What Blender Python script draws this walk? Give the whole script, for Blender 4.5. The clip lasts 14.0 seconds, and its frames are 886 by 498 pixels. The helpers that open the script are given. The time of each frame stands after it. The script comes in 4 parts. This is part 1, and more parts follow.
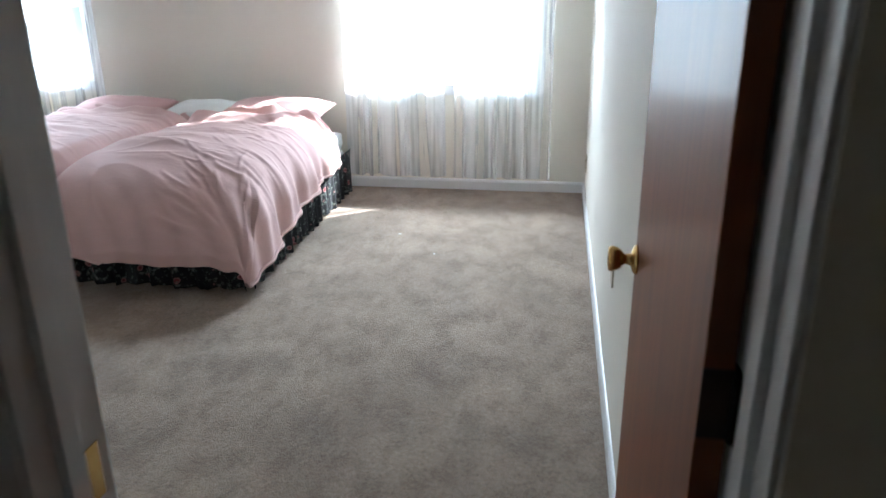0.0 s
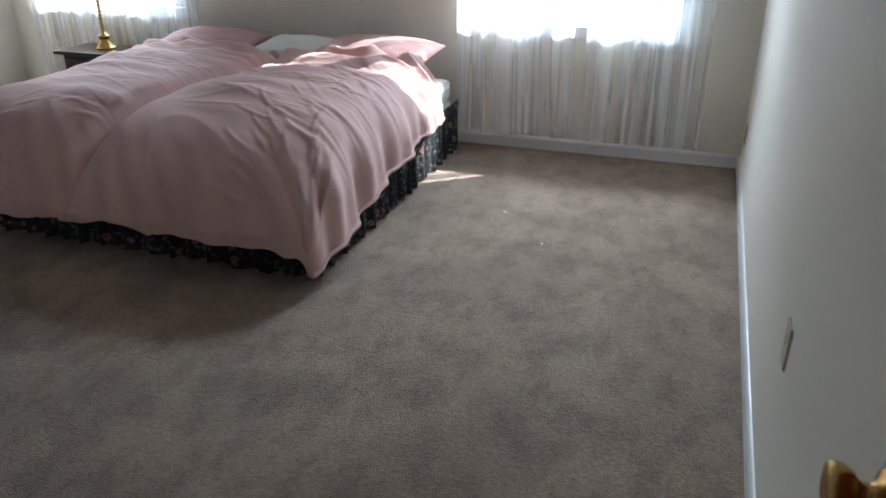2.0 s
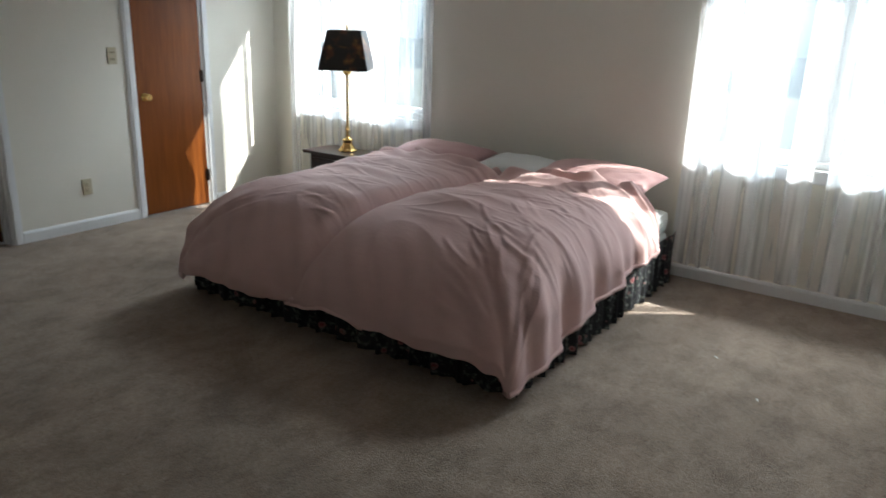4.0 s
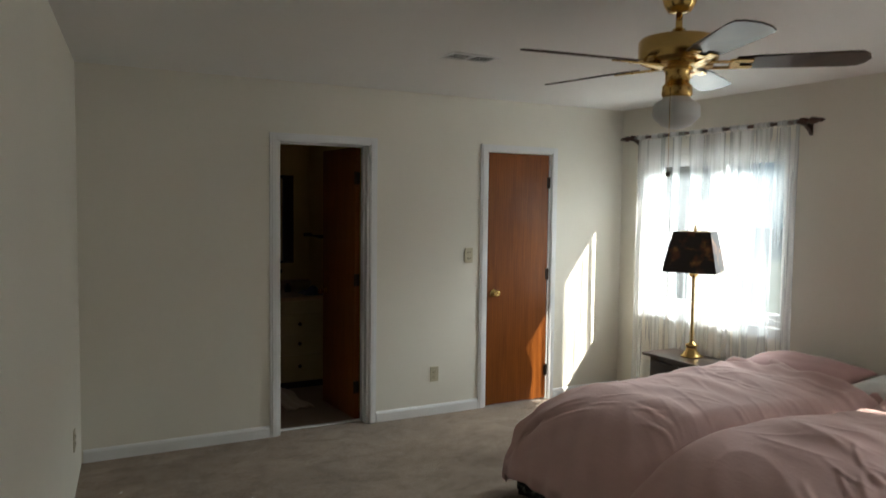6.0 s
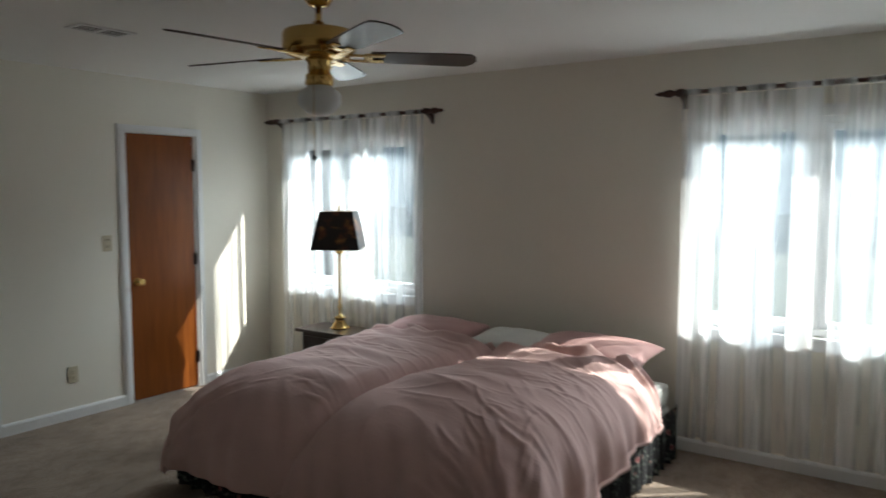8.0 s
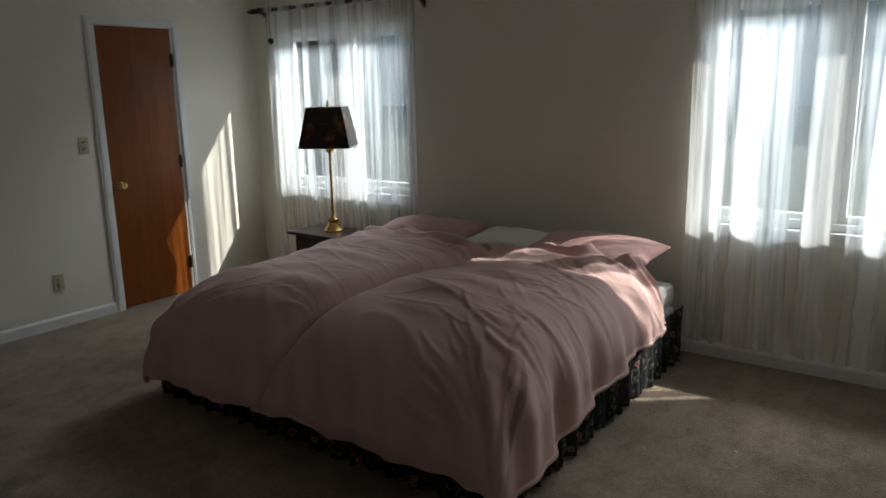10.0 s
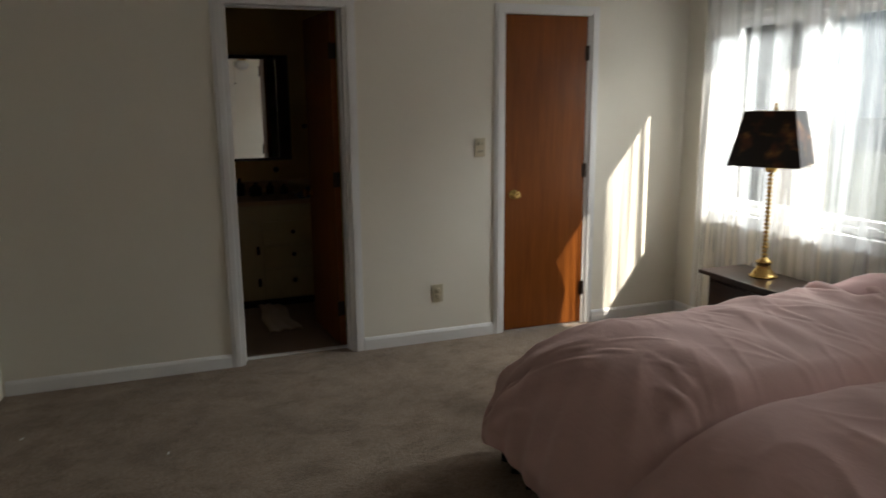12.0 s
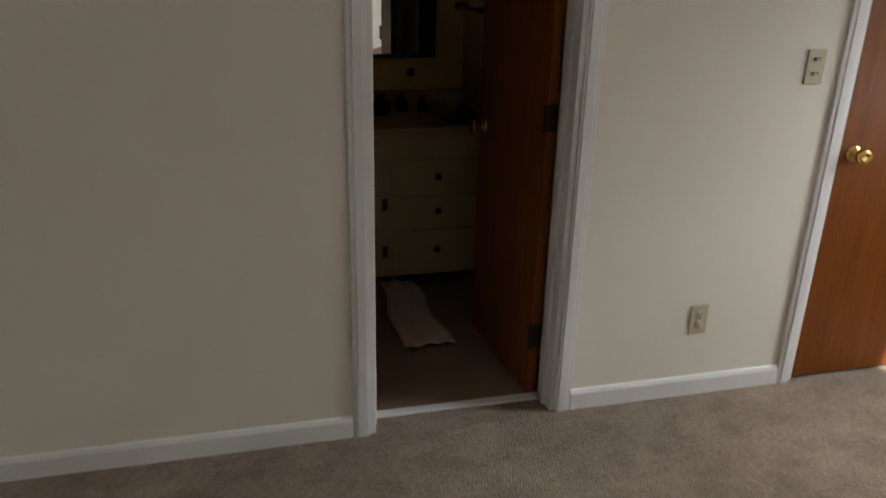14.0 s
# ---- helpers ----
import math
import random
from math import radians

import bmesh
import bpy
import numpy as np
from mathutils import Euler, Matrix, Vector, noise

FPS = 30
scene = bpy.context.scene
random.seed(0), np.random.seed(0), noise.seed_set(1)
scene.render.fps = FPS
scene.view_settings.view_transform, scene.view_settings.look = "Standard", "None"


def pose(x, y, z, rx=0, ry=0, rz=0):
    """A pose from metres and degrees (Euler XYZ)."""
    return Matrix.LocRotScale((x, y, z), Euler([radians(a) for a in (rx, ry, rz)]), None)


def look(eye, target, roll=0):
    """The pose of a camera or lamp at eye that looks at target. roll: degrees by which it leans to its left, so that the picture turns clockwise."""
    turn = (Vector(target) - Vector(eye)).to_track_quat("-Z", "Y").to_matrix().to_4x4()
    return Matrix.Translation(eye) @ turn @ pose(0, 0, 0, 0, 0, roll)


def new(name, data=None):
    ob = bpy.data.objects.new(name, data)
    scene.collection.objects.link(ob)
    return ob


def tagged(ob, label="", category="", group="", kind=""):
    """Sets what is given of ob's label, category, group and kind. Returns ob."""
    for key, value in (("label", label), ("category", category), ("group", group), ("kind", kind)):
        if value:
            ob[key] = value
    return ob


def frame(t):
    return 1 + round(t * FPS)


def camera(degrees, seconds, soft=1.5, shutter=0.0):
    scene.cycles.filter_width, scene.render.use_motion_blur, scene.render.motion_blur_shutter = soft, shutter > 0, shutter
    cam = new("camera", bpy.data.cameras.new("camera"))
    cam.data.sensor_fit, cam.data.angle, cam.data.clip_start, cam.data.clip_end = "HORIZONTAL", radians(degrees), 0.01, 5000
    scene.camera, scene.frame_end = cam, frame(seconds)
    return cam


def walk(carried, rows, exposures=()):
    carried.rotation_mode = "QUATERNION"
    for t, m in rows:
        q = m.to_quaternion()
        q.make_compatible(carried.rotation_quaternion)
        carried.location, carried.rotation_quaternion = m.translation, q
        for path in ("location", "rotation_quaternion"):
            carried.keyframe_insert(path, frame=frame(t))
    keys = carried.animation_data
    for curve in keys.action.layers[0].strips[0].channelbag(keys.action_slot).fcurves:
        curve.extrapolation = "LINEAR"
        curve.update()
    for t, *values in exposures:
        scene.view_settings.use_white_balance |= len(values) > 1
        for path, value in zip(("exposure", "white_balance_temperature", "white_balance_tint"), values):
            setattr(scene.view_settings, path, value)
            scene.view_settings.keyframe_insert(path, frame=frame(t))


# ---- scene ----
cam = camera(61.5, 14.0, soft=1.5, shutter=0.4)
PATH = [
    (0, (0.321, 0.599, 1.506), (0.035, 2.457, 0.826), -0.5),
    (0.5, (0.303, 0.958, 1.5), (-0.058, 2.784, 0.768), 1.8),
    (1, (0.261, 1.241, 1.464), (-0.137, 3.024, 0.651), 1.6),
    (1.5, (0.279, 1.384, 1.462), (-0.228, 3.113, 0.594), 0.3),
    (2, (0.263, 1.428, 1.507), (-0.332, 3.134, 0.648), -0.3),
    (2.2, (0.237, 1.443, 1.526), (-0.401, 3.138, 0.673), -0.1),
    (4.3, (0.149, 1.43, 1.563), (-1.03, 2.944, 0.998), 0.7),
    (4.5, (0.114, 1.48, 1.577), (-1.135, 2.93, 0.995), -0.6),
    (5, (0.096, 1.613, 1.583), (-1.432, 2.801, 1.081), -0.0),
    (5.5, (0.056, 1.619, 1.631), (-1.623, 2.651, 1.289), 0.3),
    (6, (0.087, 1.622, 1.628), (-1.672, 2.566, 1.504), 0.7),
    (6.5, (0.125, 1.601, 1.639), (-1.599, 2.613, 1.599), 1.3),
    (7, (0.101, 1.621, 1.637), (-1.47, 2.852, 1.509), 0.7),
    (7.5, (0.128, 1.553, 1.635), (-1.211, 3.033, 1.508), 0.7),
    (8, (0.157, 1.513, 1.629), (-0.983, 3.148, 1.463), -0.0),
    (8.2, (0.177, 1.49, 1.619), (-0.895, 3.168, 1.429), -0.6),
    (10.3, (0.118, 1.915, 1.56), (-1.094, 3.43, 1.073), -0.9),
    (10.5, (0.146, 1.984, 1.53), (-1.156, 3.418, 1.031), -1.8),
    (11, (-0.055, 2.287, 1.471), (-1.589, 3.493, 1.032), -0.2),
    (11.5, (-0.359, 2.408, 1.564), (-2.06, 3.383, 1.169), -1.0),
    (12, (-0.631, 2.664, 1.52), (-2.465, 3.357, 1.125), -0.5),
    (12.5, (-1.077, 2.616, 1.493), (-2.923, 3.227, 1.027), 1.1),
    (13, (-1.605, 2.598, 1.534), (-3.429, 3.152, 0.93), -1.2),
    (13.5, (-2.202, 2.687, 1.51), (-4.042, 3.078, 0.832), -1.7),
    (14, (-2.768, 2.702, 1.511), (-4.575, 3.178, 0.797), 1.4),
]
EXPOSURES = [(0, 3.9, 5450, 3), (1.0, 3.1, 5550, 4), (2.2, 2.95, 5600, 4), (4.3, 2.57, 6250, 3), (5, 2.67, 6700, 3), (6.5, 2.5, 6700, 3), (8.2, 2.02, 6250, 2), (10.3, 1.3, 6500, 5), (11, 1.52, 6850, 8), (12, 2.02, 7050, 8), (12.5, 1.87, 7050, 8), (13, 1.78, 7000, 9), (13.5, 2.22, 7200, 12), (14, 2.78, 6950, 10)]
walk(cam, [(t, look(eye, target, roll)) for t, eye, target, roll in PATH], EXPOSURES)

# ---- daylight ----
SUN_WAY = Vector((-1.0, -0.77, -1.05)).normalized()
sky_world = bpy.data.worlds.new("sky")
scene.world = sky_world
sky_world.use_nodes = True
wn = sky_world.node_tree.nodes
sky = wn.new("ShaderNodeTexSky")
sky.sky_type = "NISHITA"
sky.sun_disc = False
sky.sun_elevation = math.asin(-SUN_WAY.z)
sky.sun_rotation = math.atan2(-SUN_WAY.x, -SUN_WAY.y)
sky_world.node_tree.links.new(sky.outputs[0], wn["Background"].inputs[0])
wn["Background"].inputs[1].default_value = 0.12
sun_data = bpy.data.lights.new("sun", "SUN")
sun_data.energy, sun_data.angle, sun_data.color = 3.0, radians(0.5), (1.0, 0.95, 0.88)
sun = new("sun", sun_data)
sun.matrix_world = look((0, 0, 0), SUN_WAY)
sun.location = (6, 12, 8)

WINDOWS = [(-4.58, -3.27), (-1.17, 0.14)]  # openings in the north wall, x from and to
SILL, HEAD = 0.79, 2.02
# added lamps outside, above the line of sight, stand in for sky light
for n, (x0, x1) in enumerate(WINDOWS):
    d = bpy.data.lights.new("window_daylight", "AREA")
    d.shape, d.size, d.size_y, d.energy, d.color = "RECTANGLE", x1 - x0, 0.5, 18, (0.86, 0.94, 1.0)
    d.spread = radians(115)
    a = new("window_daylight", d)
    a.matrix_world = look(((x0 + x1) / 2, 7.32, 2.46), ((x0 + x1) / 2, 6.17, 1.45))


# ---- materials ----
def material(name, rough=0.6, metal=0.0):
    m = bpy.data.materials.new(name)
    m.use_nodes = True
    b = m.node_tree.nodes["Principled BSDF"]
    b.inputs["Roughness"].default_value = rough
    b.inputs["Metallic"].default_value = metal
    return m, m.node_tree, b


def nd(tree, kind, **props):
    n = tree.nodes.new(kind)
    for k, v in props.items():
        n.inputs[k.replace("_", " ")].default_value = v
    return n


def coords(tree, scale=(1, 1, 1), rot=(0, 0, 0)):
    c = tree.nodes.new("ShaderNodeTexCoord")
    m = tree.nodes.new("ShaderNodeMapping")
    m.inputs["Scale"].default_value = scale
    m.inputs["Rotation"].default_value = rot
    tree.links.new(c.outputs["Object"], m.inputs["Vector"])
    return m.outputs[0]


def ramp(tree, fac, stops):
    r = tree.nodes.new("ShaderNodeValToRGB")
    e = r.color_ramp.elements
    while len(e) < len(stops):
        e.new(0.5)
    for el, (p, c) in zip(e, stops):
        el.position, el.color = p, (*c, 1)
    tree.links.new(fac, r.inputs[0])
    return r.outputs[0]


def noise_tex(tree, vec, scale, detail=3, rough=0.55, distortion=0.0):
    n = nd(tree, "ShaderNodeTexNoise", Scale=scale, Detail=detail, Roughness=rough, Distortion=distortion)
    tree.links.new(vec, n.inputs["Vector"])
    return n.outputs["Fac"]


def blend(tree, a, b, fac, mode="MIX"):
    m = tree.nodes.new("ShaderNodeMix")
    m.data_type, m.blend_type = "RGBA", mode
    for sock, v in ((m.inputs[0], fac), (m.inputs[6], a), (m.inputs[7], b)):
        if isinstance(v, bpy.types.NodeSocket):
            tree.links.new(v, sock)
        else:
            sock.default_value = v if isinstance(v, float) else (*v, 1)
    return m.outputs[2]


def bump(tree, b, height, strength, distance):
    n = nd(tree, "ShaderNodeBump", Strength=strength, Distance=distance)
    tree.links.new(height, n.inputs["Height"])
    tree.links.new(n.outputs[0], b.inputs["Normal"])


def plain(name, c, rough=0.6, metal=0.0, var=0.08, scale=6.0, fine=90.0, depth=0.0006):
    """Paint, plastic or metal with faint large and small unevenness."""
    m, t, b = material(name, rough, metal)
    v = coords(t)
    dark = tuple(x * (1 - var) for x in c)
    col = ramp(t, noise_tex(t, v, scale, 4), [(0.3, dark), (0.7, c)])
    t.links.new(col, b.inputs["Base Color"])
    bump(t, b, noise_tex(t, v, fine, 3), 0.35, depth)
    r = nd(t, "ShaderNodeMapRange", To_Min=max(rough - 0.08, 0.02), To_Max=rough + 0.1)
    t.links.new(noise_tex(t, v, scale * 2, 2), r.inputs[0])
    t.links.new(r.outputs[0], b.inputs["Roughness"])
    return m


def wood(name, dark, light, rough=0.45, coat=0.14, grain=(14, 14, 1.0)):
    m, t, b = material(name, rough)
    v = coords(t, grain)
    g = noise_tex(t, v, 2.2, 6, 0.65, 0.6)
    w = nd(t, "ShaderNodeTexWave", Scale=1.1, Distortion=7.0, Detail=3.0)
    t.links.new(v, w.inputs["Vector"])
    streak = noise_tex(t, coords(t, (150, 150, 3)), 1.0, 3)
    col = ramp(t, g, [(0.28, dark), (0.72, light)])
    col = blend(t, col, ramp(t, w.outputs["Fac"], [(0.0, (0.72, 0.72, 0.72)), (1.0, (1, 1, 1))]), 0.45, "MULTIPLY")
    col = blend(t, col, ramp(t, streak, [(0.35, (0.7, 0.7, 0.7)), (0.65, (1, 1, 1))]), 0.22, "MULTIPLY")
    t.links.new(col, b.inputs["Base Color"])
    b.inputs["Coat Weight"].default_value = coat
    b.inputs["Coat Roughness"].default_value = 0.14
    b.inputs["Specular IOR Level"].default_value = 0.25
    bump(t, b, streak, 0.2, 0.0004)
    return m


def carpet_material():
    m, t, b = material("carpet_pile", 0.95)
    v = coords(t)
    blot = noise_tex(t, v, 2.6, 4, 0.6, 0.4)
    tread = noise_tex(t, coords(t, (1.25, 0.8, 1), (0, 0, 0.35)), 6.5, 6, 0.72, 0.15)
    tuft = noise_tex(t, v, 62.0, 6, 0.78)
    fibre = nd(t, "ShaderNodeTexVoronoi", Scale=210.0)
    t.links.new(v, fibre.inputs["Vector"])
    col = ramp(t, blot, [(0.35, (0.355, 0.255, 0.182)), (0.65, (0.495, 0.368, 0.27))])
    col = blend(t, col, ramp(t, tread, [(0.40, (0.58, 0.54, 0.51)), (0.54, (1, 1, 1))]), 0.66, "MULTIPLY")
    col = blend(t, col, ramp(t, tuft, [(0.32, (0.36, 0.33, 0.31)), (0.66, (1.0, 1.0, 1.0))]), 0.85, "MULTIPLY")
    t.links.new(col, b.inputs["Base Color"])
    b.inputs["Sheen Weight"].default_value = 0.25
    add = nd(t, "ShaderNodeMath")
    t.links.new(tuft, add.inputs[0])
    t.links.new(fibre.outputs["Distance"], add.inputs[1])
    bump(t, b, add.outputs[0], 0.9, 0.006)
    return m


def cloth_material(name, c, weave=900.0, sheen=0.2, var=0.06, crease=0.0):
    m, t, b = material(name, 0.85)
    v = coords(t)
    col = ramp(t, noise_tex(t, v, 5, 4), [(0.3, tuple(x * (1 - var) for x in c)), (0.7, c)])
    t.links.new(col, b.inputs["Base Color"])
    b.inputs["Sheen Weight"].default_value = sheen
    w = noise_tex(t, v, weave, 1)
    if crease:
        k = noise_tex(t, coords(t, (1.6, 4.0, 2.0), (0, 0, 0.5)), 7, 4, 0.6, 1.2)
        a = nd(t, "ShaderNodeMath")
        a.operation = "MULTIPLY_ADD"
        a.inputs[1].default_value = 10.0
        t.links.new(k, a.inputs[0])
        a.inputs[2].default_value = 0.0
        w = a.outputs[0]
        bump(t, b, w, crease, 0.0012)
    else:
        bump(t, b, w, 0.3, 0.0008)
    return m


def floral_material():
    m, t, b = material("floral_cotton", 0.9)
    v = coords(t)
    wob = noise_tex(t, v, 22, 3)
    sep = nd(t, "ShaderNodeVectorMath")
    t.links.new(v, sep.inputs[0])
    sep.inputs[1].default_value = (0.31, 0.17, 0.05)
    flo = nd(t, "ShaderNodeTexVoronoi", Scale=13.0, Randomness=0.9)
    t.links.new(sep.outputs[0], flo.inputs["Vector"])
    d = nd(t, "ShaderNodeMath")
    d.operation = "MULTIPLY_ADD"
    d.inputs[1].default_value = 0.35
    t.links.new(wob, d.inputs[0])
    t.links.new(flo.outputs["Distance"], d.inputs[2])
    rose = ramp(t, d.outputs[0], [(0.20, (0.28, 0.08, 0.085)), (0.30, (0.18, 0.035, 0.045)), (0.38, (0.36, 0.20, 0.19)), (0.43, (0.012, 0.012, 0.015))])
    leaf = ramp(t, noise_tex(t, v, 34, 3), [(0.54, (0.010, 0.011, 0.014)), (0.6, (0.07, 0.085, 0.075)), (0.72, (0.26, 0.25, 0.24))])
    t.links.new(blend(t, rose, leaf, 1.0, "LIGHTEN"), b.inputs["Base Color"])
    bump(t, b, noise_tex(t, v, 600, 1), 0.3, 0.0006)
    return m


def sheer_material():
    """Voile: part of the light passes straight through, the rest is scattered."""
    m, t, b = material("sheer_voile", 0.9)
    t.nodes.remove(b)
    weave = noise_tex(t, coords(t, (1, 1, 0.02)), 260, 2)
    gather = noise_tex(t, coords(t, (1, 0.2, 0.035), (0, 0.01, 0)), 11, 3, 0.55)
    part = nd(t, "ShaderNodeMath")
    part.operation = "MULTIPLY_ADD"
    part.inputs[1].default_value = 0.03
    t.links.new(weave, part.inputs[0])
    t.links.new(gather, part.inputs[2])
    dens = nd(t, "ShaderNodeMapRange", From_Min=0.46, From_Max=0.61, To_Min=0.24, To_Max=0.80)
    t.links.new(part.outputs[0], dens.inputs[0])
    tr = t.nodes.new("ShaderNodeBsdfTransparent")
    di = nd(t, "ShaderNodeBsdfDiffuse", Color=(0.93, 0.94, 0.95, 1))
    tl = nd(t, "ShaderNodeBsdfTranslucent", Color=(0.93, 0.94, 0.95, 1))
    half = nd(t, "ShaderNodeMixShader", Fac=0.5)
    mix = t.nodes.new("ShaderNodeMixShader")
    t.links.new(di.outputs[0], half.inputs[1])
    t.links.new(tl.outputs[0], half.inputs[2])
    t.links.new(dens.outputs[0], mix.inputs[0])
    t.links.new(tr.outputs[0], mix.inputs[1])
    t.links.new(half.outputs[0], mix.inputs[2])
    t.links.new(mix.outputs[0], t.nodes["Material Output"].inputs[0])
    return m


def pane_material():
    m, t, b = material("window_glass", 0.02)
    t.nodes.remove(b)
    tr = t.nodes.new("ShaderNodeBsdfTransparent")
    gl = nd(t, "ShaderNodeBsdfGlossy", Roughness=0.01)
    fr = nd(t, "ShaderNodeFresnel", IOR=1.45)
    mix = t.nodes.new("ShaderNodeMixShader")
    for a, i in ((fr, 0), (tr, 1), (gl, 2)):
        t.links.new(a.outputs[0], mix.inputs[i])
    t.links.new(mix.outputs[0], t.nodes["Material Output"].inputs[0])
    return m


def frosted_material():
    m, t, b = material("frosted_glass", 0.35)
    b.inputs["Base Color"].default_value = (0.82, 0.83, 0.84, 1)
    b.inputs["Transmission Weight"].default_value = 0.15
    bump(t, b, noise_tex(t, coords(t), 60, 2), 0.2, 0.001)
    return m


def shade_material():
    m, t, b = material("painted_shade", 0.45)
    v = coords(t)
    flo = nd(t, "ShaderNodeTexVoronoi", Scale=16.0)
    t.links.new(v, flo.inputs["Vector"])
    area = noise_tex(t, v, 7, 3)
    f = nd(t, "ShaderNodeMath")
    f.operation = "MULTIPLY_ADD"
    f.inputs[1].default_value = -1.6
    t.links.new(area, f.inputs[0])
    t.links.new(flo.outputs["Distance"], f.inputs[2])
    col = ramp(t, f.outputs[0], [(0.0, (0.012, 0.009, 0.009)), (1.0, (0.012, 0.009, 0.009))])
    blob = ramp(t, area, [(0.52, (0, 0, 0)), (0.62, (1, 1, 1))])
    petal = ramp(t, flo.outputs["Distance"], [(0.1, (0.42, 0.20, 0.06)), (0.5, (0.10, 0.03, 0.015))])
    t.links.new(blend(t, col, petal, blob), b.inputs["Base Color"])
    return m


M_WALL = plain("cream_wall_paint", (0.82, 0.785, 0.70), 0.7, 0, 0.035, 1.5, 160, 0.0012)
M_CEIL = plain("white_ceiling_paint", (0.84, 0.83, 0.81), 0.85, 0, 0.03, 1.2, 120, 0.0025)
M_TRIM = plain("white_gloss_paint", (0.80, 0.80, 0.80), 0.35, 0, 0.05, 4, 60)
M_BATHWALL = plain("yellow_wall_paint", (0.62, 0.44, 0.17), 0.6, 0, 0.06)
M_HALL = plain("beige_hall_paint", (0.72, 0.64, 0.52), 0.7, 0, 0.05)
M_CARPET = carpet_material()
M_DOOR = wood("stained_birch_veneer", (0.17, 0.043, 0.006), (0.27, 0.078, 0.010))
M_DOOR_EDGE = wood("stained_door_edge", (0.20, 0.05, 0.012), (0.30, 0.085, 0.02))
M_DARKWOOD = wood("dark_cherry", (0.016, 0.007, 0.006), (0.04, 0.016, 0.012), 0.3, 0.5, (2.0, 14, 14))
M_RODWOOD = wood("walnut_rod", (0.030, 0.012, 0.007), (0.075, 0.03, 0.018), 0.4, 0.3, (1.0, 14, 14))
M_BRASS = plain("polished_brass", (0.70, 0.47, 0.17), 0.2, 1.0, 0.12, 12, 40, 0.0002)
M_IRON = plain("dark_bronze", (0.045, 0.03, 0.022), 0.45, 0.8, 0.2)
M_PLATE = plain("ivory_plastic", (0.56, 0.50, 0.36), 0.4, 0, 0.05)
# near-black colour carries the shade inside slots and the vent
M_SLOT = plain("slot_shadow_plastic", (0.04, 0.035, 0.03), 0.6)
M_PINK = cloth_material("dusty_pink_cotton", (0.63, 0.41, 0.385), 900, 0.15, 0.06, 0.12)
M_PILLOW = cloth_material("pink_pillowcase", (0.60, 0.36, 0.345), 900, 0.15)
M_WHITE = cloth_material("white_cotton", (0.80, 0.80, 0.77), 900, 0.1)
M_FLORAL = floral_material()
M_SHEER = sheer_material()
M_GLASS = pane_material()
M_FROST = frosted_material()
M_SHADE = shade_material()
M_LINING = plain("pale_shade_trim", (0.62, 0.58, 0.52), 0.6)
M_BLADE = wood("blade_walnut", (0.03, 0.016, 0.011), (0.07, 0.036, 0.024), 0.35, 0.4, (1.0, 12, 12))
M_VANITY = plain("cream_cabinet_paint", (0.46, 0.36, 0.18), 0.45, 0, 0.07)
M_COUNTER = plain("tan_laminate", (0.42, 0.27, 0.13), 0.35, 0, 0.15, 14)
M_TILE = plain("brown_vinyl", (0.30, 0.21, 0.15), 0.5, 0, 0.2, 5)
M_MAT = cloth_material("beige_bath_mat", (0.58, 0.45, 0.36), 260, 0.3, 0.12)
M_TOWEL = cloth_material("blue_towel", (0.05, 0.07, 0.13), 300, 0.3)
M_BOTTLE = plain("dark_bottle", (0.03, 0.025, 0.02), 0.2)
M_MIRROR, mt, mb = material("mirror_silver", 0.01, 1.0)
mb.inputs["Base Color"].default_value = (0.88, 0.89, 0.89, 1)
M_GROUND = plain("dry_lawn", (0.085, 0.095, 0.07), 0.95, 0, 0.3, 0.6, 8, 0.03)
M_SIDING = plain("outside_siding", (0.55, 0.53, 0.48), 0.7)


# ---- mesh helpers ----
def finish(bm, name, mat, smooth=False, parent=None, mats=None):
    bmesh.ops.recalc_face_normals(bm, faces=bm.faces)
    me = bpy.data.meshes.new(name)
    bm.to_mesh(me)
    bm.free()
    for m in (mats or [mat]):
        me.materials.append(m)
    if smooth:
        me.polygons.foreach_set("use_smooth", [True] * len(me.polygons))
    ob = new(name, me)
    if parent:
        ob.parent = parent
    return ob


def add_box(bm, lo, hi, bevel=0.0, m=None):
    r = bmesh.ops.create_cube(bm, size=1)
    vs = r["verts"]
    c = [(a + b) / 2 for a, b in zip(lo, hi)]
    d = [abs(b - a) for a, b in zip(lo, hi)]
    for v in vs:
        v.co = Vector([v.co[i] * d[i] + c[i] for i in range(3)])
    if bevel:
        es = list({e for v in vs for e in v.link_edges})
        g = bmesh.ops.bevel(bm, geom=es, offset=bevel, segments=2, affect="EDGES", profile=0.6)
        vs = list({v for f in g["faces"] for v in f.verts} | {v for v in vs if v.is_valid})
    if m is not None:
        bmesh.ops.transform(bm, matrix=m, verts=vs)


def boxes(name, mat, items, bevel=0.0, parent=None, m=None):
    bm = bmesh.new()
    for lo, hi in items:
        add_box(bm, lo, hi, bevel, m)
    return finish(bm, name, mat, parent=parent)


def prism(name, mat, plan, z0, z1, parent=None):
    bm = bmesh.new()
    a = [bm.verts.new((x, y, z0)) for x, y in plan]
    b = [bm.verts.new((x, y, z1)) for x, y in plan]
    bm.faces.new(a)
    bm.faces.new(b)
    for i in range(len(plan)):
        j = (i + 1) % len(plan)
        bm.faces.new((a[i], a[j], b[j], b[i]))
    return finish(bm, name, mat, parent=parent)


